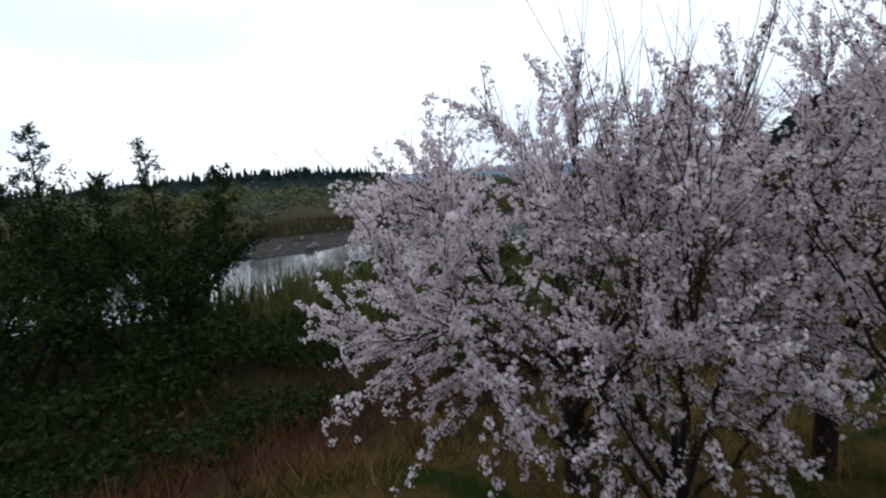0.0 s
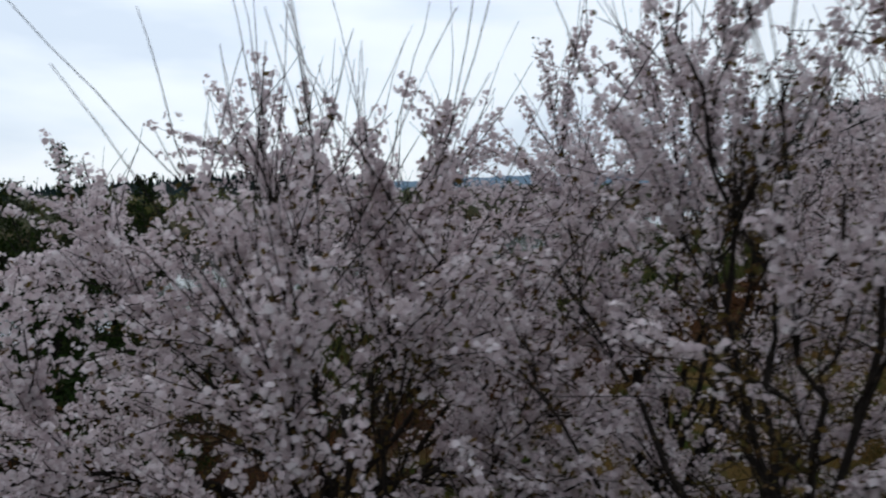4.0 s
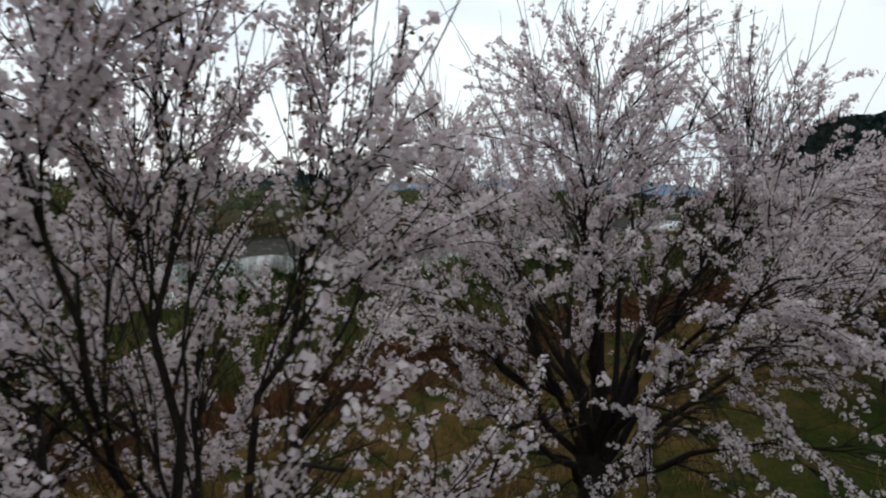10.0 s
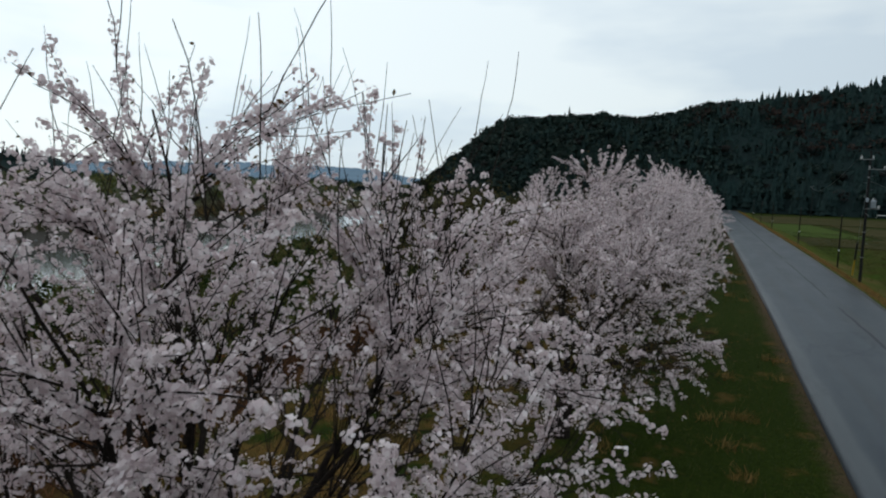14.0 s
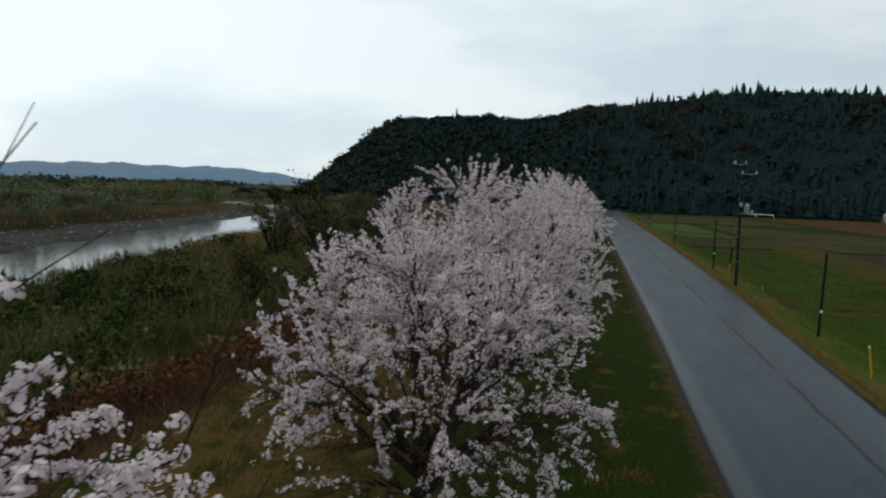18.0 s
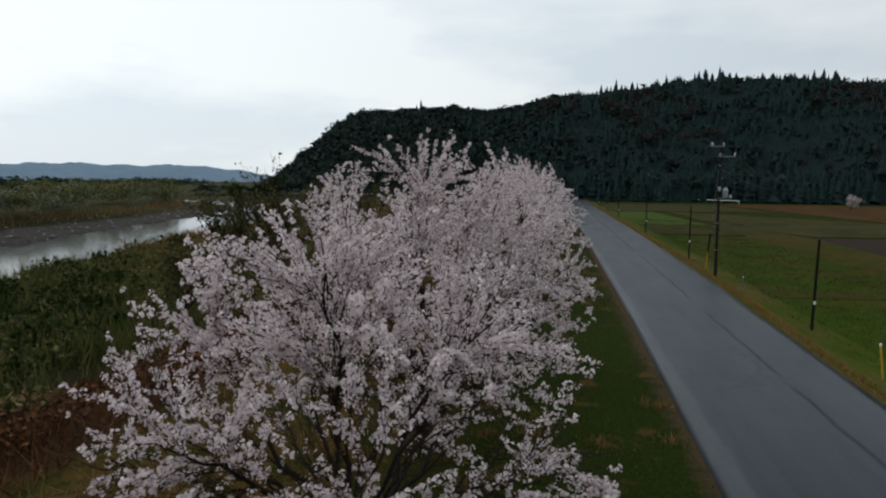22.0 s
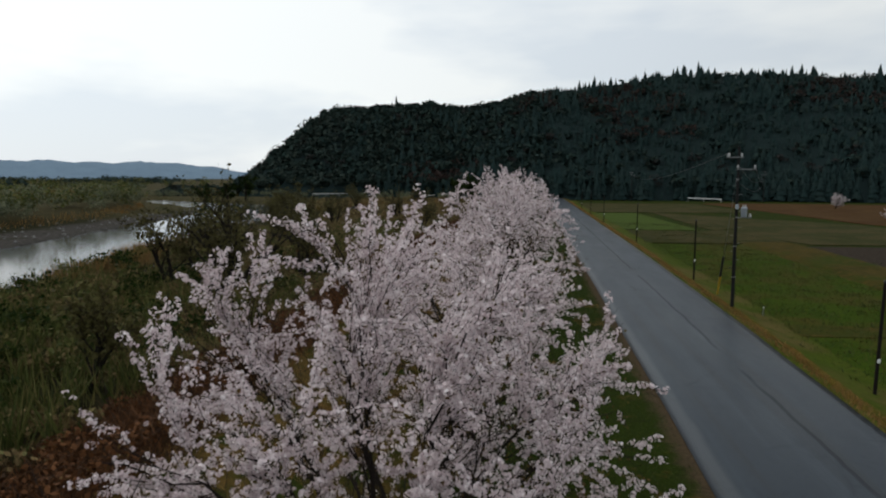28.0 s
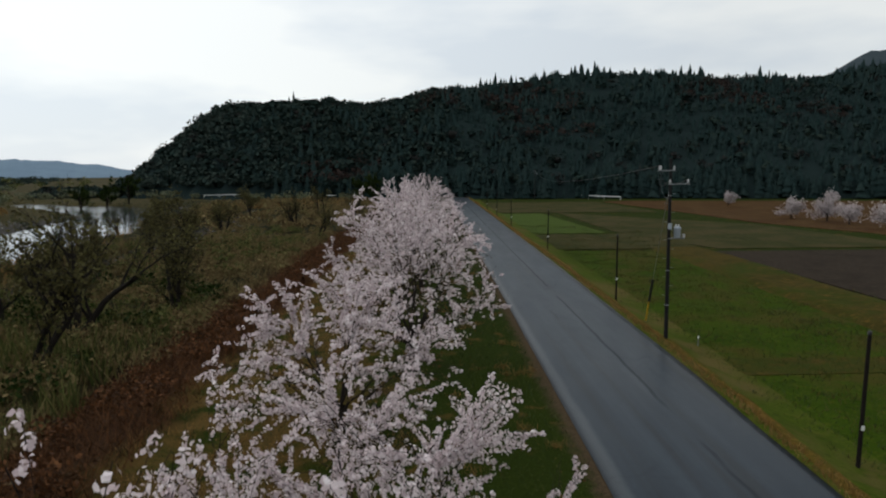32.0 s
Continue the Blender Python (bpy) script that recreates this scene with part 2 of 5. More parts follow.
M_yellow = simple("faded_yellow_plastic", (0.36, 0.21, 0.015), (0.48, 0.30, 0.03), 10, 0.5, bump=0.05)
M_black = simple("black_plastic", (0.010, 0.010, 0.010), (0.022, 0.022, 0.022), 10, 0.5, bump=0.05)
M_whitepaint = simple("weathered_white_paint", (0.48, 0.48, 0.47), (0.66, 0.66, 0.65), 3, 0.6, bump=0.1)
M_rock = simple("river_stones", (0.05, 0.05, 0.05), (0.20, 0.20, 0.195), 2.5, 0.8, bump=0.4, distance=0.05)


def ground_material():
    n = Nodes("meadow_bank_and_mud")
    sep = n.add("ShaderNodeSeparateXYZ")
    n.link(n.geo.outputs["Position"], sep.inputs["Vector"])
    wob = n.math("MULTIPLY", n.math("SUBTRACT", n.noise(0.35, 4), 0.5), 5.0)
    wob2 = n.math("MULTIPLY", n.math("SUBTRACT", n.noise(2.2, 4), 0.5), 0.9)
    x = n.math("ADD", sep.outputs["X"], wob)
    xs = n.math("ADD", sep.outputs["X"], wob2)
    z = n.math("ADD", sep.outputs["Z"], n.math("MULTIPLY", wob2, 0.25))
    fine = n.noise(9, 6, 0.65)
    mid = n.noise(0.9, 5, 0.6)
    green = n.ramp(fine, [(0.25, (0.006, 0.010, 0.0015)), (0.55, (0.014, 0.022, 0.003)), (0.8, (0.028, 0.034, 0.006))])
    straw = n.ramp(fine, [(0.25, (0.034, 0.024, 0.007)), (0.75, (0.088, 0.052, 0.016))])
    grass = n.mix(n.mask(mid, 0.56, 0.72), green, straw)
    # dry meadow on the river side of the trees
    dryside = n.mask(x, -4.5, -9.0)
    grass = n.mix(n.math("MULTIPLY", dryside, n.mask(mid, 0.36, 0.58)), grass, straw)
    rust = n.ramp(fine, [(0.25, (0.010, 0.006, 0.003)), (0.75, (0.034, 0.016, 0.008))])
    col = n.mix(n.mask(x, -12.2, -14.5), grass, rust)
    scrub = n.ramp(fine, [(0.25, (0.007, 0.008, 0.004)), (0.75, (0.026, 0.024, 0.010))])
    col = n.mix(n.mask(x, -18.0, -21.0), col, scrub)
    mud = n.ramp(n.noise(1.6, 6, 0.7), [(0.3, (0.020, 0.018, 0.016)), (0.55, (0.040, 0.036, 0.032)), (0.75, (0.085, 0.080, 0.074))])
    col = n.mix(n.math("MULTIPLY", n.mask(z, -1.55, -1.8), n.mask(sep.outputs["X"], -30, -32)), col, mud)
    # soil along the road's edge
    soil = n.ramp(fine, [(0.25, (0.020, 0.014, 0.009)), (0.75, (0.070, 0.048, 0.028))])
    verge = n.math("MULTIPLY", n.mask(xs, -1.0, -0.35), n.mask(xs, 7.2, 6.2))
    col = n.mix(verge, col, soil)
    # far meadows across the water
    col = n.mix(n.math("MAXIMUM", n.mask(sep.outputs["X"], -84, -92), n.mask(sep.outputs["Y"], 236, 262)), col, n.ramp(mid, [(0.3, (0.022, 0.022, 0.010)), (0.7, (0.050, 0.040, 0.018))]))
    n.bump(fine, 0.8, 0.05)
    return n.finish(col, 1.0, spec=0.02)


def road_material():
    n = Nodes("wet_worn_asphalt")
    sep = n.add("ShaderNodeSeparateXYZ")
    n.link(n.geo.outputs["Position"], sep.inputs["Vector"])
    grit = n.noise(95, 3, 0.7)
    blot = n.noise(0.55, 5, 0.6, (1.0, 0.22, 1.0))
    base = n.ramp(grit, [(0.3, (0.0040, 0.0085, 0.0135)), (0.7, (0.010, 0.018, 0.027))])
    worn = n.mix(n.mask(blot, 0.40, 0.66), base, (0.0085, 0.0145, 0.022))
    lanes = n.noise(0.9, 4, 0.6, (1.6, 0.035, 1.0))
    worn = n.mix(n.math("MULTIPLY", n.mask(lanes, 0.48, 0.62), 0.5), worn, (0.018, 0.027, 0.036))
    worn = n.mix(n.math("MULTIPLY", n.mask(lanes, 0.46, 0.36), 0.8), worn, (0.005, 0.008, 0.011))
    # darker seam a little right of the middle and two polished wheel tracks
    wobble = n.math("MULTIPLY", n.math("SUBTRACT", n.noise(0.5, 3, 0.5, (0.2, 1, 1)), 0.5), 0.3)
    xw = n.math("ADD", sep.outputs["X"], wobble)
    d = n.math("ABSOLUTE", n.math("SUBTRACT", xw, 3.05), 0)
    seam = n.math("MULTIPLY", n.mask(d, 0.10, 0.03), n.mask(n.noise(0.12, 3, 0.5, (0.01, 1, 1)), 0.36, 0.46))
    col = n.mix(n.math("MULTIPLY", seam, 0.5), worn, (0.002, 0.003, 0.004))
    edge = n.math("MAXIMUM", n.mask(xw, 0.26, 0.05), n.mask(xw, 5.40, 5.58))
    col = n.mix(n.math("MULTIPLY", edge, 0.4), col, (0.065, 0.070, 0.072))
    v = n.add("ShaderNodeTexVoronoi")
    v.feature = "DISTANCE_TO_EDGE"
    v.inputs["Scale"].default_value = 0.42
    warp = n.mix(0.12, n.geo.outputs["Position"], n.ramp(n.noise(1.4, 4), [(0.3, (0, 0, 0)), (0.7, (6, 6, 6))]))
    n.link(warp, v.inputs["Vector"])
    crack = n.math("MULTIPLY", n.mask(v.outputs["Distance"], 0.030, 0.006), n.mask(n.noise(0.22, 3), 0.48, 0.60))
    col = n.mix(n.math("MULTIPLY", crack, 0.10), col, (0.002, 0.003, 0.004))
    n.bump(grit, 0.22, 0.005)
    rough = n.add("ShaderNodeMapRange")
    rough.inputs["To Min"].default_value, rough.inputs["To Max"].default_value = 0.24, 0.44
    n.link(blot, rough.inputs["Value"])
    dull = n.math("ADD", rough.outputs["Result"], n.math("MULTIPLY", n.math("MAXIMUM", seam, n.math("MULTIPLY", crack, 0.3)), 0.14))
    return n.finish(col, dull, spec=0.095)


def plot_material(name, a, b, c, rows_scale=0.0, scale=6.0, patch=None):
    n = Nodes(name)
    fine = n.noise(scale, 6, 0.65)
    mid = n.noise(0.35, 4)
    col = n.ramp(fine, [(0.25, a), (0.6, b), (0.85, c)])
    col = n.mix(n.math("MULTIPLY", n.mask(mid, 0.45, 0.7), 0.6), col, a)
    grain = n.noise(2.1, 5, 0.7)
    col = n.mix(n.math("MULTIPLY", n.mask(grain, 0.54, 0.68), 0.55), col, c)
    col = n.mix(n.math("MULTIPLY", n.mask(grain, 0.46, 0.34), 0.5), col, tuple(v * 0.6 for v in a))
    if patch:
        worn = n.math("MULTIPLY", n.mask(n.noise(0.16, 5, 0.62), 0.42, 0.60), n.mask(n.noise(1.3, 4), 0.26, 0.56))
        col = n.mix(n.math("MULTIPLY", worn, 0.8), col, patch)
    if rows_scale:
        w = n.add("ShaderNodeTexWave")
        w.wave_type, w.bands_direction = "BANDS", "X"
        w.inputs["Scale"].default_value, w.inputs["Distortion"].default_value = rows_scale, 1.5
        n.link(n.geo.outputs["Position"], w.inputs["Vector"])
        n.bump(n.math("ADD", w.outputs["Fac"], fine), 0.6, 0.08)
    else:
        n.bump(fine, 0.6, 0.05)
    return n.finish(col, 1.0, spec=0.02)


def water_material():
    n = Nodes("river_water")
    rip = n.noise(1.1, 5, 0.6, (1.0, 0.35, 1.0))
    n.bump(rip, 0.07, 0.06)
    return n.finish((0.022, 0.027, 0.028), 0.11, spec=0.40)


M_ground, M_road, M_water = ground_material(), road_material(), water_material()
M_plotgreen = plot_material("spring_green_paddy", (0.012, 0.024, 0.0013), (0.025, 0.044, 0.0028), (0.058, 0.064, 0.007), patch=(0.038, 0.030, 0.007))
M_plotbright = plot_material("bright_green_crop", (0.026, 0.040, 0.008), (0.038, 0.057, 0.012), (0.060, 0.074, 0.020))
M_plotbrown = plot_material("ploughed_brown_soil", (0.016, 0.012, 0.009), (0.030, 0.023, 0.017), (0.050, 0.040, 0.028), 0.9)
M_plotolive = plot_material("olive_stubble", (0.016, 0.018, 0.006), (0.028, 0.029, 0.010), (0.054, 0.046, 0.016), patch=(0.046, 0.036, 0.016))
M_plotdry = plot_material("dry_orange_grass", (0.024, 0.014, 0.006), (0.060, 0.033, 0.013), (0.15, 0.098, 0.050), patch=(0.034, 0.016, 0.007))
M_plotmixed = plot_material("ridge_of_mixed_dry_grass", (0.018, 0.018, 0.004), (0.044, 0.032, 0.008), (0.125, 0.064, 0.015), patch=(0.020, 0.030, 0.004))
M_verge = plot_material("green_verge_grass", (0.020, 0.031, 0.003), (0.038, 0.054, 0.005), (0.070, 0.060, 0.014), patch=(0.070, 0.050, 0.018))
M_roadside = plot_material("dry_roadside_grass", (0.026, 0.024, 0.005), (0.085, 0.047, 0.010), (0.17, 0.092, 0.022), patch=(0.032, 0.042, 0.005))
# canopy tone, so the lifted hill sheet lightens the shade between trees
M_hill = plot_material("wooded_slope_canopy", (0.0090, 0.0161, 0.0159), (0.0103, 0.0178, 0.0175), (0.0117, 0.0190, 0.0182), scale=0.4)
# air haze is mixed into the colours of these two far hills
M_midhill = plot_material("haze_greyed_hill", (0.026, 0.036, 0.042), (0.034, 0.046, 0.052), (0.042, 0.054, 0.060), scale=0.05)
M_farhill = plot_material("haze_blue_far_ridge", (0.098, 0.142, 0.190), (0.120, 0.172, 0.222), (0.138, 0.190, 0.238), scale=0.02)


# ---- building helpers ----
def mesh_of(name, verts, faces, material, smooth=False):
    """A mesh from vertex and face arrays; faces is one array (n, 3) or (n, 4), or a list of such."""
    me = bpy.data.meshes.new(name)
    groups = faces if isinstance(faces, list) else [faces]
    groups = [np.asarray(g, dtype=np.int32) for g in groups if len(g)]
    verts = np.asarray(verts, dtype=np.float32)
    me.vertices.add(len(verts))
    me.vertices.foreach_set("co", verts.ravel())
    loops = np.concatenate([g.ravel() for g in groups])
    totals = np.concatenate([np.full(len(g), g.shape[1], dtype=np.int32) for g in groups])
    starts = np.concatenate([[0], np.cumsum(totals)[:-1]]).astype(np.int32)
    me.loops.add(len(loops))
    me.loops.foreach_set("vertex_index", loops)
    me.polygons.add(len(totals))
    me.polygons.foreach_set("loop_start", starts)
    if smooth:
        me.polygons.foreach_set("use_smooth", np.ones(len(totals), dtype=bool))
    me.materials.append(material)
    me.update(calc_edges=True)
    me.validate()
    return me


def part(name, me, parent, label=""):
    """A mesh (or a bmesh with its material) as one part under a thing."""
    if isinstance(me, tuple):
        bm, material = me
        me = bpy.data.meshes.new(name)
        bm.to_mesh(me)
        bm.free()
        me.materials.append(material)
    ob = new(name, me)
    ob.parent = parent
    return tagged(ob, label)


def thing(name, where, label, category, group="", kind="", turn=0.0, size=1.0):
    ob = new(name)
    ob.empty_display_size = 0.3
    ob.matrix_world = Matrix.Translation(where) @ pose(0, 0, 0, 0, 0, turn) @ Matrix.Scale(size, 4)
    return tagged(ob, label, category, group, kind)


def solo(name, me, label, category, kind="", where=(0, 0, 0)):
    ob = new(name, me)
    ob.location = where
    return tagged(ob, label, category, "", kind)


def box_bm(size, centre=(0, 0, 0), bevel=0.0):
    bm = bmesh.new()
    bmesh.ops.create_cube(bm, size=1.0)
    bmesh.ops.scale(bm, vec=size, verts=bm.verts)
    if bevel:
        bmesh.ops.bevel(bm, geom=bm.edges[:], offset=bevel, segments=2, affect="EDGES")
    bmesh.ops.translate(bm, vec=centre, verts=bm.verts)
    return bm


def lathe_bm(profile, sides=14, centre=(0, 0, 0)):
    """A turned body from (radius, height) pairs."""
    bm = bmesh.new()
    rings = [[bm.verts.new((r * math.cos(2 * math.pi * k / sides), r * math.sin(2 * math.pi * k / sides), h))
              for k in range(sides)] for r, h in profile]
    for a, b in zip(rings, rings[1:]):
        for k in range(sides):
            bm.faces.new((a[k], a[(k + 1) % sides], b[(k + 1) % sides], b[k]))
    bm.faces.new(rings[0][::-1])
    bm.faces.new(rings[-1])
    bmesh.ops.translate(bm, vec=centre, verts=bm.verts)
    for f in bm.faces:
        f.smooth = len(f.verts) == 4
    return bm


def tubes(paths, sides):
    """Vertices and quads of tapered tubes; a path is an array of rows x, y, z, radius."""
    V, F, at = [], [], 0
    ang = np.arange(sides) * 2 * np.pi / sides
    for p in paths:
        p = np.asarray(p, dtype=float)
        d = np.gradient(p[:, :3], axis=0)
        d /= np.linalg.norm(d, axis=1)[:, None] + 1e-9
        ref = np.where(np.abs(d[:, 2:3]) > 0.9, [[1.0, 0, 0]], [[0, 0, 1.0]])
        u = np.cross(d, ref)
        u /= np.linalg.norm(u, axis=1)[:, None] + 1e-9
        w = np.cross(d, u)
        ring = (u[:, None] * np.cos(ang)[None, :, None] + w[:, None] * np.sin(ang)[None, :, None]) * p[:, 3][:, None, None]
        V.append((p[:, None, :3] + ring).reshape(-1, 3))
        n = len(p)
        i = np.arange(n - 1)[:, None] * sides + at
        k = np.arange(sides)[None]
        k2 = (k + 1) % sides
        F.append(np.stack([i + k, i + k2, i + sides + k2, i + sides + k], -1).reshape(-1, 4))
        at += n * sides
    return np.concatenate(V), np.concatenate(F)


def joined(pieces):
    """One vertex and quad array from several."""
    V, F, at = [], [], 0
    for v, f in pieces:
        V.append(v)
        F.append(f + at)
        at += len(v)
    return np.concatenate(V), np.concatenate(F)


def unit(rng, n):
    v = rng.normal(size=(n, 3))
    return v / (np.linalg.norm(v, axis=1)[:, None] + 1e-9)


def frame_of(nrm, rng):
    ref = unit(rng, len(nrm))
    u = np.cross(nrm, ref)
    u /= np.linalg.norm(u, axis=1)[:, None] + 1e-9
    return u, np.cross(nrm, u)


def flowers(rng, centres, count, spread, radius, up=0.3):
    """Round five-sided cupped flowers in clusters about the centres: vertices and faces."""
    n = len(centres) * count
    nrm = unit(rng, n)
    nrm[:, 2] += up
    nrm /= np.linalg.norm(nrm, axis=1)[:, None]
    c = np.repeat(centres, count, axis=0) + nrm * (spread * rng.uniform(0.5, 1.2, n))[:, None]
    u, w = frame_of(nrm, rng)
    r = radius * rng.uniform(0.75, 1.25, (n, 1)) * rng.uniform(0.82, 1.18, (n, 5))
    lift = rng.uniform(-0.25, 0.45, (n, 5)) * r
    a = np.arange(5) * 2 * np.pi / 5
    V = (c[:, None] + (u[:, None] * np.cos(a)[None, :, None] + w[:, None] * np.sin(a)[None, :, None]) * r[..., None]
         + nrm[:, None] * lift[..., None])
    return V.reshape(-1, 3), np.arange(n * 5).reshape(-1, 5)


def leaf_quads(rng, centres, size, facing=None, stretch=1.7):
    """A bent-free leaf at each centre, turned at random."""
    n = len(centres)
    nrm = unit(rng, n)
    if facing is not None:
        nrm = facing + 0.28 * nrm
    nrm /= np.linalg.norm(nrm, axis=1)[:, None]
    u, w = frame_of(nrm, rng)
    s = (size * rng.uniform(0.6, 1.4, n))[:, None]
    V = np.stack([centres - u * s * stretch * 0.5, centres - w * s * 0.5 + nrm * s * 0.12,
                  centres + u * s * stretch * 0.5, centres + w * s * 0.5 + nrm * s * 0.12], 1)
    return V.reshape(-1, 3), np.arange(n * 4).reshape(-1, 4)


def blades(rng, feet, height, width, lean=0.35):
    """Grass blades: narrow quads that taper to a bent tip."""
    n = len(feet)
    az = rng.uniform(0, 2 * np.pi, n)
    side = np.stack([np.cos(az), np.sin(az), np.zeros(n)], 1)
    h = height * rng.uniform(0.5, 1.3, n)
    tip = np.stack([rng.normal(0, lean, n), rng.normal(0, lean, n), np.ones(n)], 1) * h[:, None]
    wd = (width * rng.uniform(0.6, 1.4, n))[:, None]
    V = np.stack([feet - side * wd * 0.5, feet + side * wd * 0.5, feet + tip * 0.62 + side * wd * 0.3, feet + tip], 1)
    return V.reshape(-1, 3), np.arange(n * 4).reshape(-1, 4)


def walk_of(rng, start, d, length, n, r0, r1, bend=0.12, rise=0.0, droop=0.0):
    """A wandering branch: rows x, y, z, radius."""
    p, d = np.array(start, float), np.array(d, float)
    rows_ = [(*p, r0)]
    for k in range(n):
        f = (k + 1) / n
        d = d + rng.normal(0, bend, 3) + np.array([0, 0, rise * (1 - f) - droop * f])
        d /= np.linalg.norm(d)
        p = p + d * length / n
        rows_.append((*p, r0 + (r1 - r0) * f))
    return np.array(rows_)


def along(path, f):
    """The place and direction at the fraction f of a path."""
    k = min(len(path) - 2, int(f * (len(path) - 1)))
    g = f * (len(path) - 1) - k
    d = path[k + 1, :3] - path[k, :3]
    return path[k, :3] * (1 - g) + path[k + 1, :3] * g, d / (np.linalg.norm(d) + 1e-9), path[k, 3]


def strewn(rng, path, f0, step, jitter):
    """Cluster centres along a path from the fraction f0 on."""
    seg = np.linalg.norm(np.diff(path[:, :3], axis=0), axis=1)
    total = seg.sum()
    s = np.arange(f0 * total, total, step) + rng.uniform(0, step)
    s = np.clip(s, 0, total * 0.999)
    cum = np.concatenate([[0], np.cumsum(seg)])
    out = np.stack([np.interp(s, cum, path[:, k]) for k in range(3)], 1)
    return out + rng.normal(0, jitter, out.shape)


# ---- cherry trees ----
def gathered(rng, pts, n, rounds=4):
    """Groups points round n centres: the centres and each point's group."""
    c = pts[rng.choice(len(pts), n, replace=False)].copy()
    for _ in range(rounds):
        g = np.argmin(((pts[:, None] - c[None]) ** 2).sum(-1), axis=1)
        for k in range(n):
            if (g == k).any():
                c[k] = pts[g == k].mean(axis=0)
    return c, g


def curve(rng, a, b, lead, n, r0, r1, wander):
    """A branch from a to b that sets out along lead: rows x, y, z, radius."""
    t = np.linspace(0, 1, n + 1)[:, None]
    p = a * (1 - t) ** 2 + (a + lead) * 2 * t * (1 - t) + b * t ** 2
    jig = rng.normal(0, wander, p.shape)
    jig[0] = 0
    p = p + jig * np.linalg.norm(b - a)
    return np.concatenate([p, r1 + (r0 - r1) * (1 - t) ** 1.7], 1)


def runs(rng, n, k=9):
    """Random numbers that stay nearly the same over runs of k."""
    return 0.8 * np.repeat(rng.uniform(size=n // k + 1), k)[:n] + 0.2 * rng.uniform(size=n)


def cherry_tree(seed, where, radius, height, label, fork=0.9, limbs=15, sprays=130, twigs=720, clusters=18000, hollow=0.40,
                step=0.058, petals=7, spread=0.043, petal_size=0.0185, whips=160, whip=1.0, turn=0.0, low=0.3, lumps=0.13, trim=0.42, shift=(0.0, 0.0), tier=0.6, top=1.0, floor=0.45, leafy=4500, waist=0.40, base=0.38, stout=1.0, cone=0.0, reach=1.3):
    rng = np.random.default_rng(seed)
    ob = thing("cherry_tree", where, label, "cherry tree", "row of cherry trees", turn=turn)
    base_r = stout * (0.070 + 0.014 * height)
    trunk = walk_of(rng, (0, 0, -0.25), (rng.normal(0, .05), rng.normal(0, .05), 1), fork + 0.5, 6, base_r * 1.15, base_r * 0.8, 0.05)
    trunk[0, 3] *= 1.35
    v, f = tubes([trunk], 12)
    part("trunk", mesh_of("trunk", v, f, M_bark, True), ob, "short dark cherry trunk")
    # an uneven dome of twig ends, denser towards the outside
    mid = waist * height
    d = unit(rng, twigs * 2)
    bulges = unit(rng, 14)
    swell = 1 + lumps * (np.max(d @ bulges.T, axis=1) - 0.90) * 3 + rng.normal(0, 0.04, len(d))
    r = (hollow ** 2 + (1 - hollow ** 2) * rng.uniform(size=len(d))) ** 0.5 * swell
    ends = d * r[:, None] * np.array([radius, radius, 1.0])
    ends[:, 2] = mid + np.where(d[:, 2] > 0, (height - mid), (mid - low)) * d[:, 2] * r
    slim = 1 - trim * np.clip((mid - ends[:, 2]) / mid, 0, 1) ** 2
    slim = slim * (1 - cone * np.clip((ends[:, 2] - mid) / (height - mid), 0, 1))
    ends[:, :2] *= slim[:, None]
    ends[:, :2] += np.array(shift) * np.clip(1.6 - ends[:, 2:3] / mid, 0, 1)
    # the lower sprays lie in layers
    az = np.arctan2(ends[:, 1], ends[:, 0])
    ph = 0.5 * np.sin(3 * az + seed) + 0.3 * np.sin(7 * az + 2 * seed)
    layer = (np.round(ends[:, 2] / 0.72 + ph) - ph) * 0.72
    ends[:, 2] += tier * np.clip(1.5 - ends[:, 2] / mid, 0, 1) * (layer - ends[:, 2])
    ends = ends[rng.uniform(size=len(ends)) < np.where(ends[:, 2] < mid * 0.8, 0.72, 1.0)][:twigs]
    ends = ends[ends[:, 2] > floor]
    centre, group = gathered(rng, ends, sprays)

    def within(p, slack):
        """Draws a branch end that juts out of the dome back towards it."""
        q = p - np.array([0, 0, mid])
        up = max(0.0, q[2] / (height - mid))
        side = radius * (1 - cone * min(up, 1.0))
        rho = np.sqrt((q[0] ** 2 + q[1] ** 2) / side ** 2 + (q[2] / ((height if q[2] > 0 else 2 * mid) - mid)) ** 2)
        return p if rho < slack else np.array([0, 0, mid]) + q * (slack + 0.2 * (rho - slack)) / rho

    crotch = np.array([0, 0, fork])
    way = centre - crotch
    way[:, 2] *= 0.8
    way /= np.linalg.norm(way, axis=1)[:, None]
    _, limb_of = gathered(rng, way, limbs, 5)
    grown = []
    for k in range(limbs):
        mine = np.where(limb_of == k)[0]
        if len(mine) == 0:
            continue
        far_ = centre[mine][np.argmax(np.linalg.norm(centre[mine] - crotch, axis=1))]
        axis_ = centre[mine].mean(axis=0) - crotch
        L = np.linalg.norm(far_ - crotch) * 0.97
        tip = within(crotch + axis_ / np.linalg.norm(axis_) * L, 0.88)
        z0 = fork * rng.uniform(0.5, 0.9) if tip[2] < mid else fork * rng.uniform(0.85, 1.35)
        start = np.array([0, 0, z0])
        lead = (tip - start) * 0.5 + np.array([0, 0, 0.16 * L])
        limb = curve(rng, start, tip, lead, 11, base_r * rng.uniform(0.24, 0.38), 0.007, 0.012)
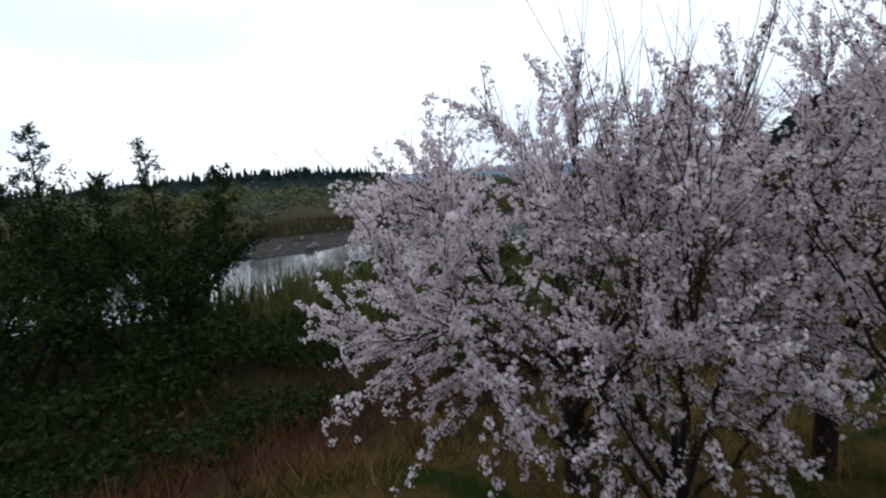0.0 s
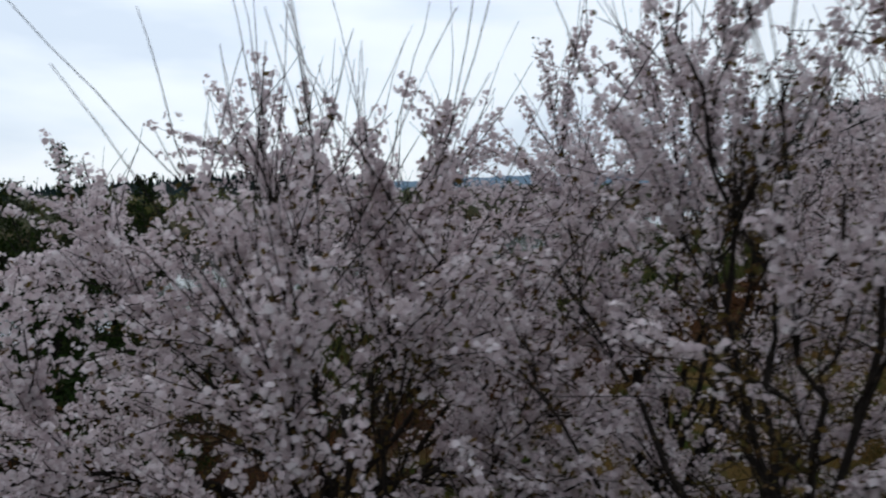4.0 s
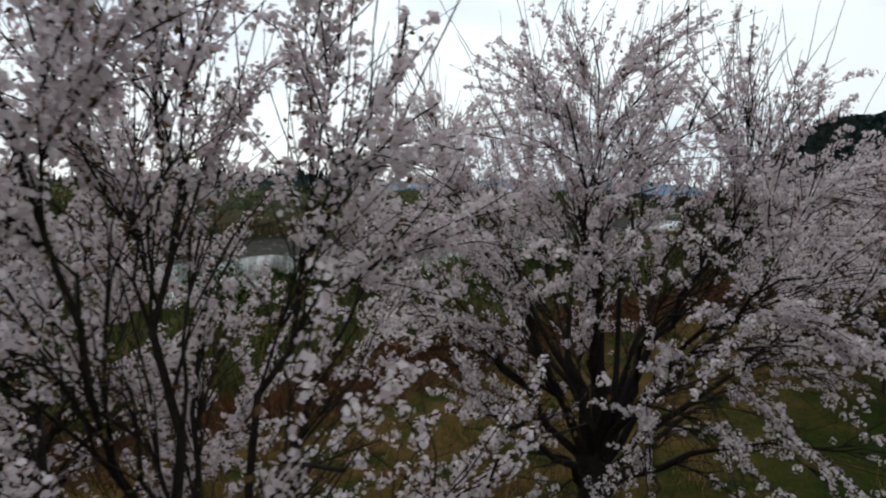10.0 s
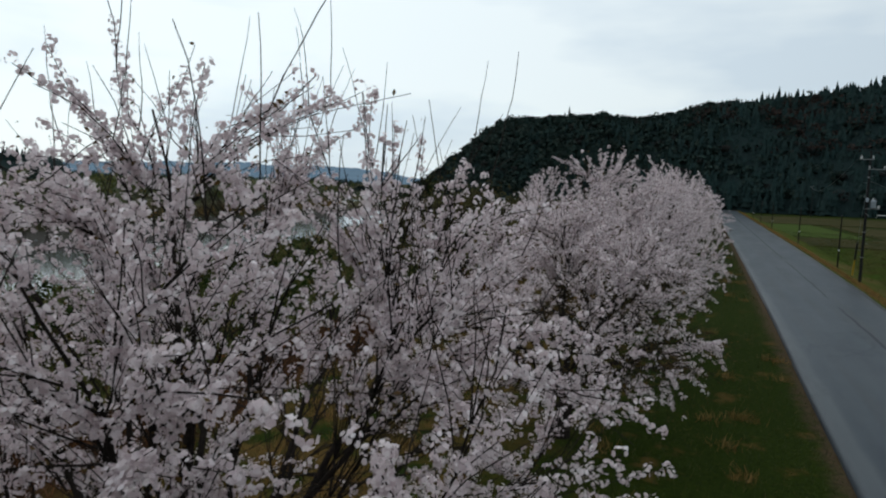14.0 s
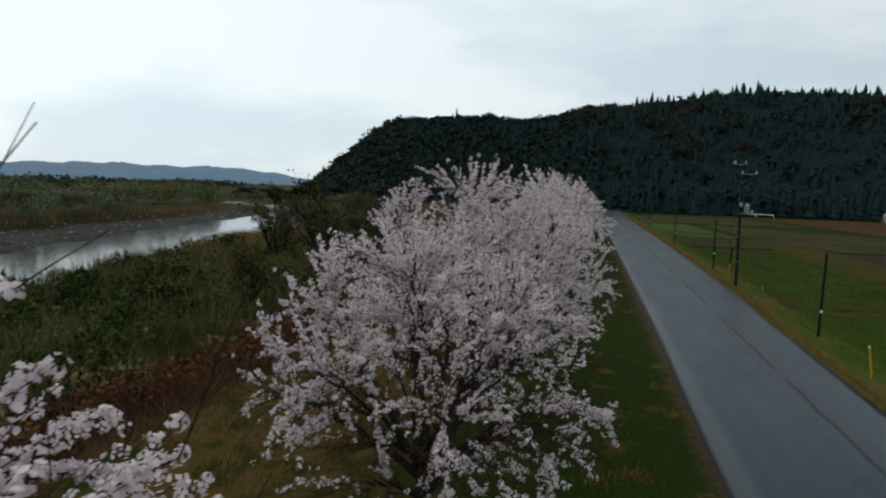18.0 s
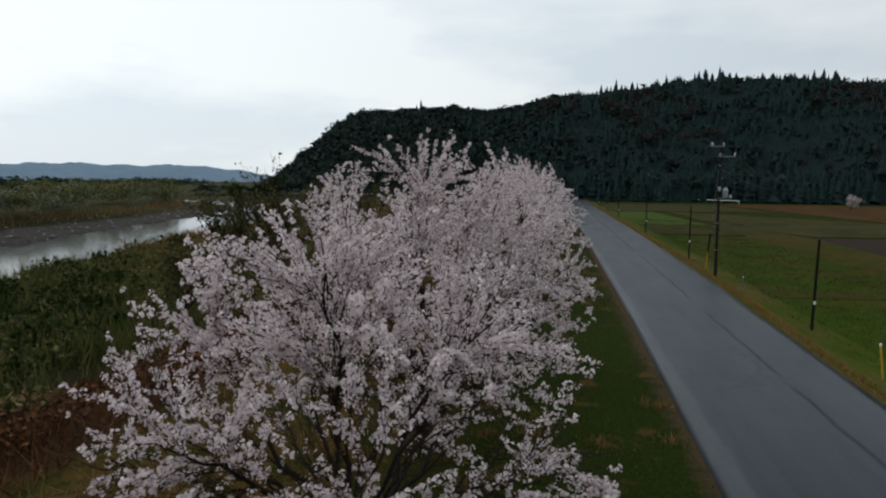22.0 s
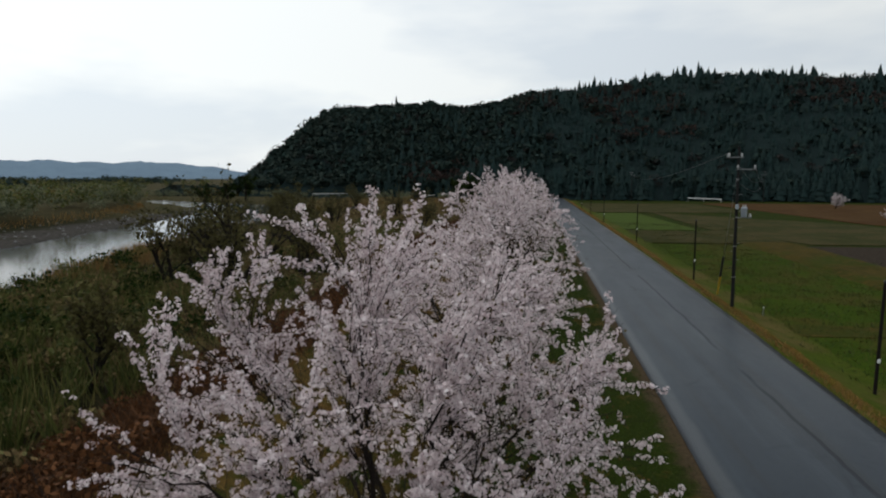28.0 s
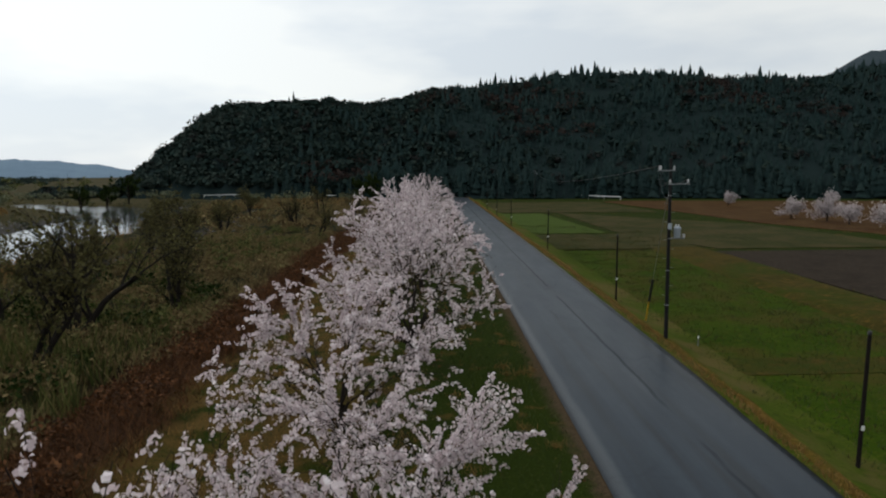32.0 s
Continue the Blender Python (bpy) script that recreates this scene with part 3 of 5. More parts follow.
        wood4, wood3, spots, full = [], [], [strewn(rng, limb, 0.5, step, 0.02)], []
        full.append(runs(rng, len(spots[0])) / 0.8)
        for j in mine:
            q = np.argmin(np.linalg.norm(limb[:, :3] - centre[j], axis=1))
            q = max(2, q - 3)
            a = limb[q, :3]
            mem = ends[group == j]
            if len(mem) == 0:
                continue
            out = mem.mean(axis=0)
            out = within(out + (out - a) * 0.35, 0.95)
            along_ = limb[min(q + 1, len(limb) - 1), :3] - limb[q - 1, :3]
            along_ = along_ / (np.linalg.norm(along_) + 1e-9)
            gap = np.linalg.norm(out - a)
            b2 = curve(rng, a, out, along_ * gap * 0.35, 7, max(0.009, limb[q, 3] * 0.55), 0.0045, 0.018)
            wood4.append(b2)
            spots.append(strewn(rng, b2, 0.25, step, 0.018))
            full.append(runs(rng, len(spots[-1])) / 0.9)
            lush = rng.choice((0.2, 0.75, 1.2), p=(0.10, 0.36, 0.54))
            for e in mem:
                w = np.argmin(np.linalg.norm(b2[:, :3] - e, axis=1))
                w = max(1, w - 3)
                a3 = b2[w, :3]
                l3 = np.linalg.norm(e - a3)
                if l3 < 0.05:
                    continue
                d2 = b2[w, :3] - b2[w - 1, :3]
                d2 = d2 / (np.linalg.norm(d2) + 1e-9)
                e = within(e + (e - a3) * rng.uniform(0.0, 0.3), 1.0)
                b3 = curve(rng, a3, e, d2 * l3 * 0.5, 3, 0.0062, 0.0026, 0.022)
                wood3.append(b3)
                spots.append(strewn(rng, b3, 0.06, step, 0.016))
                full.append(runs(rng, len(spots[-1]), 16) / (lush * rng.choice((0.05, 0.8, 1.5), p=(0.16, 0.24, 0.60))))
        grown.append([limb, wood4, wood3, np.concatenate(spots), np.concatenate(full)])
    # bare shoots above the crown, from its upper branches
    high = [(g, b) for g in grown for b in g[1] if b[-1, 2] > mid + 0.35 * (height - mid)]
    for _ in range(whips // 2 if high else 0):
        g, b = high[rng.integers(len(high))]
        out = b[-1, :3] - crotch
        up = np.array([rng.normal(0, .46), rng.normal(0, .46), 0.40]) + out / np.linalg.norm(out)
        w = walk_of(rng, b[rng.integers(len(b) - 4, len(b)), :3], up / np.linalg.norm(up), whip * rng.uniform(0.3, 1.4), 6, 0.0052, 0.0022, 0.06)
        g[2].append(w)
        c = strewn(rng, w, 0.0, step * 1.6, 0.015)
        c = c[: int(len(c) * max(0.0, rng.uniform(-0.3, 0.55)))]
        g[3], g[4] = np.concatenate([g[3], c]), np.concatenate([g[4], runs(rng, len(c))])
    # few blossoms inside the crown, uneven masses outside
    kx, ky = unit(rng, 3) * 4.6, unit(rng, 3) * 15.0

    def chance(p):
        q = p - np.array([shift[0] * 0.6, shift[1] * 0.6, mid])
        rho = np.sqrt((q[:, 0] ** 2 + q[:, 1] ** 2) / radius ** 2 + (q[:, 2] / np.where(q[:, 2] > 0, height - mid, mid)) ** 2)
        wave = np.sin(p @ kx[0] + 1) + np.sin(p @ kx[1] + seed) + np.sin(p @ kx[2] * 1.7)
        puff = np.sin(p @ ky[0]) + np.sin(p @ ky[1] + 2) + np.sin(p @ ky[2] + seed)
        deep = np.clip(1.6 - p[:, 2] / mid, 0, 1)
        s = np.clip((rho - 0.30) / 0.38, 0, 1)
        thin = 1 - (1 - top) * np.clip(q[:, 2] / (height - mid) * 1.8, 0, 1)
        thin = thin * (base + (1 - base) * np.clip(p[:, 2] / (reach * mid), 0, 1) ** 1.8)
        return thin * (0.08 + 0.92 * s * s * (3 - 2 * s)) * np.clip(0.86 - 0.30 * deep + (0.20 + 0.45 * deep) * wave, 0.35 - 0.3 * deep, 1.0) * np.clip(0.80 + 0.35 * puff, 0.25, 1.0)

    keep = min(2.2, clusters / sum((chance(g[3]) * np.clip(0.45 / g[4], 0, 1.4)).sum() for g in grown))
    for limb, wood4, wood3, c, odds in grown:
        v, f = joined([tubes(w, k) for w, k in (([limb], 8), (wood4, 4), (wood3, 3)) if w])
        branch = part("limb", mesh_of("limb", v, f, M_bark, True), ob, "dark spreading limb with twigs")
        young = c[rng.uniform(size=len(c)) < leafy / sum(len(g[3]) for g in grown)]
        if len(young):
            v, f = leaf_quads(rng, young + rng.normal(0, 0.03, young.shape), 0.026 * petal_size / 0.0185)
            part("foliage", mesh_of("foliage", v, f, M_bronze), branch, "young bronze-green foliage")
        c = c[odds < keep * chance(c)]
        if len(c) == 0:
            continue
        v, f = flowers(rng, c, petals, spread, petal_size, 0.3)
        part("blossom", mesh_of("blossom", v, f, M_petal), branch, "dense pale pink blossom clusters")
    return ob


# ---- ground, road, water ----
def smooth(a, b, x):
    t = np.clip((x - a) / (b - a), 0, 1)
    return t * t * (3 - 2 * t)


BANK_Y = np.array([-400, 18, 40, 68, 90, 110, 130, 155, 185, 210, 222, 262, 3000])
NEAR_BANK = np.array([-38, -38, -39, -43.8, -49.3, -53, -55.2, -58, -64, -69, -80, -150, -150])
FAR_WATER = np.array([-60, -60, -60, -60.5, -66, -70.5, -74, -78, -85, -104, -118, -151, -151])
FAR_BANK = np.array([-78, -78, -78, -79, -82, -85, -87, -92, -105, -122, -136, -166, -166])
STREAM_Y = np.array([62, 73, 90, 108, 130, 150, 189, 205])
STREAM_X = np.array([-47, -35.5, -37.7, -37.5, -39, -42.3, -45, -62])
WATER_Z = -2.2


def ground_z(x, y):
    """The height of the land: meadow, bank, scrub flat, river bed, mud bar, far shore."""
    near, water, far = (np.interp(y, BANK_Y, b) for b in (NEAR_BANK, FAR_WATER, FAR_BANK))
    z = -1.45 * smooth(-13.0, -19.5, x) - 0.60 * smooth(6.2, 7.6, x)
    z = z - 2.2 * smooth(near + 3.0, near - 2.5, x)
    z = z + 1.75 * smooth(water + 2.0, water - 3.0, x)
    z = z + 1.5 * smooth(far + 5, far - 4, x)
    away = np.abs(x - np.interp(y, STREAM_Y, STREAM_X))
    z = z - 1.0 * smooth(3.4, 1.2, away) * smooth(62, 66, y) * smooth(205, 198, y)
    wav = 0.10 * np.sin(x * 0.41 + y * 0.13) * np.sin(y * 0.37 - x * 0.09) + 0.05 * np.sin(x * 1.3) * np.sin(y * 1.1 + 1)
    flat = smooth(-2.0, -5.0, x) + smooth(9.0, 14.0, x) * 0.25
    z = z + wav * flat * (1 + 1.6 * smooth(-18, -24, x))
    return np.where((near <= water + 0.5), -0.6 * smooth(-13, -20, x), z)


def axis(stops):
    out = []
    for (a, s), (b, _) in zip(stops, stops[1:]):
        out += list(np.arange(a, b, s))
    return np.array(out + [stops[-1][0]])


gx = axis([(-4000, 500), (-1000, 120), (-200, 8), (-110, 1.5), (-24, 0.6), (10, 3), (90, 20), (250, 150), (1000, 500), (4000, 1)])
gy = axis([(-1200, 200), (-200, 20), (-40, 2), (0, 0.8), (70, 1.6), (150, 4), (300, 30), (600, 150), (1200, 400), (4400, 1)])
X, Y = np.meshgrid(gx, gy)
Z = ground_z(X, Y)
Z = np.where((X > -0.4) & (X < 6.0), np.minimum(Z, -0.05), Z)
Z = np.where((X >= 5.0) & (X < 19) & (Y < 215), np.minimum(Z, -0.75), Z)
nx, ny = len(gx), len(gy)
ii = (np.arange(ny - 1)[:, None] * nx + np.arange(nx - 1)[None]).ravel()
ground = solo("ground", mesh_of("ground", np.stack([X, Y, Z], -1).reshape(-1, 3),
              np.stack([ii, ii + 1, ii + 1 + nx, ii + nx], 1), M_ground, True),
              "damp spring meadow falling to scrub and river mud", "ground", "structure")


def slab(name, outline, z0, z1, material, label, category, kind="structure"):
    bm = bmesh.new()
    top = [bm.verts.new((x, y, z1)) for x, y in outline]
    low = [bm.verts.new((x, y, z0)) for x, y in outline]
    bm.faces.new(top)
    n = len(top)
    for k in range(n):
        bm.faces.new((top[k], low[k], low[(k + 1) % n], top[(k + 1) % n]))
    bmesh.ops.recalc_face_normals(bm, faces=bm.faces)
    me = bpy.data.meshes.new(name)
    bm.to_mesh(me)
    bm.free()
    me.materials.append(material)
    return solo(name, me, label, category, kind)


def road_edge(y):
    """How far the field-side road edge draws in towards the near end."""
    return np.interp(y, [0, 30, 42, 52, 80], [-1.1, -0.95, -0.6, -0.25, 0.1])


def ribbon(name, xs, zs, y0, y1, step, material, label, category, wob=0.0, seed=1, z_off=0.0, edge=(0, 0)):
    """A long strip along the road, lofted from a cross-section, with slightly uneven sides."""
    rng = np.random.default_rng(seed)
    ys = np.arange(y0, y1 + step, step)
    w = np.cumsum(rng.normal(0, wob, (len(ys), 2)), axis=0)
    w = w - np.linspace(0, 1, len(ys))[:, None] * w[-1]
    w = w + road_edge(ys)[:, None] * np.array(edge)[None]
    t = np.linspace(0, 1, len(xs))
    V = np.stack([np.array(xs)[None] + w[:, :1] * (1 - t)[None] + w[:, 1:] * t[None],
                  np.repeat(ys[:, None], len(xs), 1), np.repeat(np.array(zs)[None], len(ys), 0) + z_off], -1).reshape(-1, 3)
    n = len(xs)
    i = (np.arange(len(ys) - 1)[:, None] * n + np.arange(n - 1)[None]).ravel()
    return solo(name, mesh_of(name, V, np.stack([i, i + 1, i + 1 + n, i + n], 1), material, True), label, category, "structure")


road = ribbon("road", [-0.14, -0.12, 0.2, 2.7, 5.25, 5.6, 5.63], [-0.12, 0.0, 0.015, 0.06, 0.015, 0.0, -0.12],
              -90, 226, 2.0, M_road, "wet grey single-lane asphalt road with worn seams", "road", 0.012, 4, edge=(0, 1))
water = solo("water", mesh_of("water", [(-152, -400, WATER_Z), (-30, -400, WATER_Z), (-30, 262, WATER_Z), (-152, 262, WATER_Z)],
             np.array([[0, 1, 2, 3]]), M_water), "pale river reflecting the overcast sky", "river", "structure")

# field plots beside the road, parallel to it
PLOTS = [
    ("field_plot", [(7.1, -40), (18.0, -40), (18.0, 53.2), (7.1, 53.2)], M_plotgreen, "spring green fallow paddy beside the road"),
    ("field_plot", [(7.1, 55.2), (18.0, 55.2), (18.6, 96.0), (7.1, 96.0)], M_plotgreen, "spring green rough paddy with dark weeds"),
    ("field_plot", [(7.1, 97.5), (24, 97.5), (24, 114), (7.1, 114)], M_plotolive, "olive stubble paddy"),
    ("field_plot", [(7.1, 115.5), (18.5, 115.5), (16.5, 158), (7.1, 158)], M_plotbright, "bright green young crop plot"),
    ("field_plot", [(7.1, 160), (40, 160), (38, 204), (7.1, 204)], M_plotolive, "olive stubble plot below the wooded hill"),
    ("field_plot", [(24.0, -40), (42.0, -40), (42.0, 94.5), (24.0, 94.5)], M_plotbrown, "ploughed brown soil plot"),
    ("field_plot", [(25.5, 97), (48.0, 97), (44.0, 128), (20.0, 158), (20.0, 116)], M_plotolive, "brownish olive stubble plot"),
    ("field_plot", [(43.5, -40), (52.0, -40), (52.0, 96), (43.5, 96)], M_plotgreen, "green fallow plot"),
    ("field_plot", [(52, 96), (70, 60), (150, 120), (130, 190), (48, 208), (40, 204), (44, 160), (46, 130), (52, 112)], M_plotdry,
     "dry orange grass slope below the trees"),
]
for k, (nm, outline, m, lab) in enumerate(PLOTS):
    slab(nm, outline, -1.0, -0.52 + 0.006 * (k % 3), m, lab, "field")
ribbon("field_ridge", [17.6, 18.8, 19.6, 21.0, 22.4, 23.4, 24.4], [-0.70, -0.30, -0.24, -0.30, -0.24, -0.30, -0.70], -40, 96, 1.5, M_plotmixed,
       "dry grassy ridge between green and ploughed plots", "field ridge", 0.10, 8)
slab("field_ridge", [(7.1, 53.0), (18.2, 53.3), (18.2, 55.4), (7.1, 55.5)], -1.0, -0.49, M_plotmixed, "low earth ridge across the paddy", "field ridge")
ribbon("road_verge", [5.70, 5.95, 6.3, 6.7, 7.4, 8.8], [-0.03, 0.02, 0.0, -0.14, -0.42, -0.57], -60, 222, 1.2, M_verge,
       "green grass verge along the paddies", "verge", 0.03, 9, edge=(1, 1))

ribbon("road_verge", [5.62, 5.78, 6.02, 6.28, 6.42], [-0.02, 0.055, 0.075, 0.05, -0.03], -60, 222, 0.7, M_roadside,
       "fringe of dry orange grass along the asphalt", "verge", 0.05, 12, edge=(1, 1))

# ---- wooded hill ----
CREST_X = np.array([-170, -131, -124, -116, -109, -101, -90, -74, -49, -35, -16, -4, 14, 42, 68, 100, 124, 153, 180, 240, 420])
CREST_Z = np.array([0.5, 5, 10.5, 18.5, 24, 31, 37, 36.5, 38, 36, 38, 42, 41.5, 46.5, 48.5, 46.5, 45.5, 45, 50, 52, 46])
TREE_TOP = 4.7


def hill_z(x, y):
    top = np.maximum(np.interp(x, CREST_X, CREST_Z) - TREE_TOP, 0.0)
    foot = np.interp(x, [-170, -120, -70, -20, 10, 60, 130, 420], [300, 285, 262, 240, 230, 224, 205, 190])
    back = smooth(470, 360, y)
    gully = 1 + 0.10 * np.sin(x * 0.075 + 1.2) * smooth(305, 250, y)
    h = top * smooth(foot - 4, 318, y) ** 0.72 * back * gully
    return h - 0.4 - 2.8 * (1 - smooth(0.1, 1.2, h))


hx = axis([(-178, 6), (240, 20), (440, 1)])
hy = axis([(196, 5), (330, 15), (475, 1)])
HX, HY = np.meshgrid(hx, hy)
HZ = hill_z(HX, HY)
hi = (np.arange(len(hy) - 1)[:, None] * len(hx) + np.arange(len(hx) - 1)[None]).ravel()
# sheet lifted into the trees to fill the dark shaded gaps between them
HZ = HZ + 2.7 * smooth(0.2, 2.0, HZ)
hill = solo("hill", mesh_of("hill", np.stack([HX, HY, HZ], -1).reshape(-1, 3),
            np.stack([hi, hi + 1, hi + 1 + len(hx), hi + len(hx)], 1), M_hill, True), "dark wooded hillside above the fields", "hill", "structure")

rng = np.random.default_rng(11)


def hill_spots(n, y0, y1, x0=-165, x1=235):
    x = rng.uniform(x0, x1, n)
    f = np.interp(x, [-170, -120, -70, -20, 10, 60, 130, 420], [300, 285, 262, 240, 230, 224, 205, 190])
    y = f + (y1 - f) * rng.uniform(y0, 1.0, n)
    return np.stack([x, y, hill_z(x, y)], 1)


def foot_spots(n):
    s = hill_spots(n, 0.0, 316, -60)
    s[:, 1] = np.interp(s[:, 0], [-70, -20, 10, 60, 130, 420], [262, 240, 230, 224, 205, 190]) + rng.uniform(-3, 7, n)
    s[:, 2] = np.maximum(hill_z(s[:, 0], s[:, 1]), -0.6)
    return s


def conifers(feet, tall):
    """Narrow conifers of four ragged whorls each: vertices and triangles."""
    n, L, S = len(feet), 4, 6
    swell = 1 + 0.22 * np.sin(feet[:, 0] * 0.23) * np.sin(feet[:, 0] * 0.071 + feet[:, 1] * 0.09)
    h = tall * rng.uniform(0.65, 1.25, n) * swell
    r = h * rng.uniform(0.19, 0.30, n)
    V = np.empty((n, L, S + 1, 3))
    for k in range(L):
        z0, z1 = 0.06 + 0.78 * k / L, 0.06 + 0.78 * k / L + 0.42
        rad = r * (1 - 0.83 * k / L)
        a = np.arange(S) * 2 * np.pi / S + rng.uniform(0, 6, (n, 1))
        jag = rng.uniform(0.55, 1.25, (n, S)) * rad[:, None]
        V[:, k, :S, 0] = feet[:, :1] + np.cos(a) * jag
        V[:, k, :S, 1] = feet[:, 1:2] + np.sin(a) * jag
        V[:, k, :S, 2] = feet[:, 2:3] + (z0 + rng.uniform(-0.04, 0.05, (n, S))) * h[:, None]
        V[:, k, S] = feet
        V[:, k, S, 2] += min(1.0, z1) * h
    one = np.array([[k * (S + 1) + j, k * (S + 1) + (j + 1) % S, k * (S + 1) + S] for k in range(L) for j in range(S)])
    F = (np.arange(n)[:, None, None] * L * (S + 1) + one[None]).reshape(-1, 3)
    return V.reshape(-1, 3), F


def crowns(feet, tall, leaves, size, wide=0.38, low=0.25, shell=False):
    """Round tree crowns of many loose leaf sprays."""
    n = len(feet)
    h = tall * rng.uniform(0.7, 1.2, n)
    lobes = 5
    lob = unit(rng, n * lobes).reshape(n, lobes, 3) * np.array([wide, wide, 0.26]) * h[:, None, None] * 0.62
    lob[:, :, 2] += (0.5 + low * 0.5) * h[:, None]
    d = unit(rng, n * leaves).reshape(n, leaves, 3) * (rng.uniform(0.55, 1.0, (n, leaves, 1)))
    pick = rng.integers(0, lobes, (n, leaves))
    c = lob[np.arange(n)[:, None], pick] + d * np.array([wide, wide, 0.30]) * h[:, None, None] * 0.62
    c = feet[:, None] + c
    return leaf_quads(rng, c.reshape(-1, 3), size, facing=(d * np.array([1, 1, 1.4])).reshape(-1, 3) if shell else None)


def stuff(name, vf, material, label, category):
    return solo(name, mesh_of(name, vf[0], vf[1], material, "forest" in name), label, category, "stuff")


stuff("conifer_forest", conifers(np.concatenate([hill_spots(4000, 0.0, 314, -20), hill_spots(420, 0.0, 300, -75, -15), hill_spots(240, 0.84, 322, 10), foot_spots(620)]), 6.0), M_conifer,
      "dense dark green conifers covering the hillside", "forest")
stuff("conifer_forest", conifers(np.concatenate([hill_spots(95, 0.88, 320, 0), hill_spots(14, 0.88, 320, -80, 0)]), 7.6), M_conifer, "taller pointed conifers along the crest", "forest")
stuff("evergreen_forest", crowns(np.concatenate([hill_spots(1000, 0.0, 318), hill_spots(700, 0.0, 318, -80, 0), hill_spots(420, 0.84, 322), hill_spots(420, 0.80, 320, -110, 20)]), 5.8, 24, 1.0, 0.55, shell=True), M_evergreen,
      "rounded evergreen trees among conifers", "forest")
stuff("bare_forest", crowns(hill_spots(150, 0.0, 305), 6.2, 60, 0.6, 0.42, shell=True), M_baretwig, "leafless reddish-brown trees on the hillside", "forest")
patches = np.concatenate([hill_spots(60, 0.35, 300, 16, 50), hill_spots(46, 0.0, 262, -46, -24), hill_spots(70, 0.5, 312, 84, 140), hill_spots(40, 0.6, 312, -12, 8)])
stuff("bare_forest", crowns(patches, 6.6, 60, 0.55, 0.46, shell=True), M_redtwig, "patches of leafless reddish trees among the conifers", "forest")
# the hill's river end: haze put into the paler leaf colour
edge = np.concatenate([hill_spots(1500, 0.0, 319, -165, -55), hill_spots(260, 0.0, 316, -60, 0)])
stuff("forest_edge", crowns(edge, 4.4, 28, 0.9, 0.6, shell=True), M_hazeleaf, "broadleaved trees on the hill's river end, paled for haze", "forest")


def ridge(name, az0, az1, dist, tops, material, label, base=-6, seed=3, rough_=2.0):
    """A far wooded ridge: a lofted mound along an arc."""
    r = np.random.default_rng(seed)
    n = 140
    az = np.radians(np.linspace(az0, az1, n))
    top = np.interp(np.linspace(0, 1, n), np.linspace(0, 1, len(tops)), tops) + r.normal(0, rough_ * 0.35, n) + rough_ * np.sin(np.arange(n) * 0.7)
    rows_ = []
    for f, g in ((0.86, 0.0), (0.92, 0.45), (0.97, 0.85), (1.0, 1.0), (1.06, 0.7), (1.2, 0.0)):
        rows_.append(np.stack([-np.sin(az) * dist * f, np.cos(az) * dist * f, base + (top - base) * g], 1))
    V = np.concatenate(rows_)
    i = (np.arange(5)[:, None] * n + np.arange(n - 1)[None]).ravel()
    return solo(name, mesh_of(name, V, np.stack([i, i + 1, i + 1 + n, i + n], 1), material, True), label, "ridge", "structure")


# far_ridge and backdrop get their haze from the material colour
ridge("far_ridge", 19, 64, 1950, [8, 14, 33, 44, 40, 46, 42, 38, 34, 26, 30, 28, 24], M_farhill, "distant wooded ridge coloured blue for haze")
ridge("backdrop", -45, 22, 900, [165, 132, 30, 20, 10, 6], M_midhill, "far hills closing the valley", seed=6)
ridge("near_ridge", 50, 100, 620, [15, 19, 18, 14, 8, 4, 3, 3], M_hill, "dark wooded ridge across the river", seed=5, rough_=1.2)


az = np.radians(np.linspace(52, 98, 420) + rng.normal(0, 0.1, 420))
dist = 620 * rng.uniform(0.96, 1.0, 420)
feet = np.stack([-np.sin(az) * dist, np.cos(az) * dist, np.interp(np.degrees(az), [50, 57, 64, 71, 79, 86, 93, 100], [15, 19, 18, 14, 8, 4, 3, 3]) - 5], 1)
stuff("conifer_forest", conifers(feet, 10.0), M_conifer, "pointed conifers on the ridge across the river", "forest")


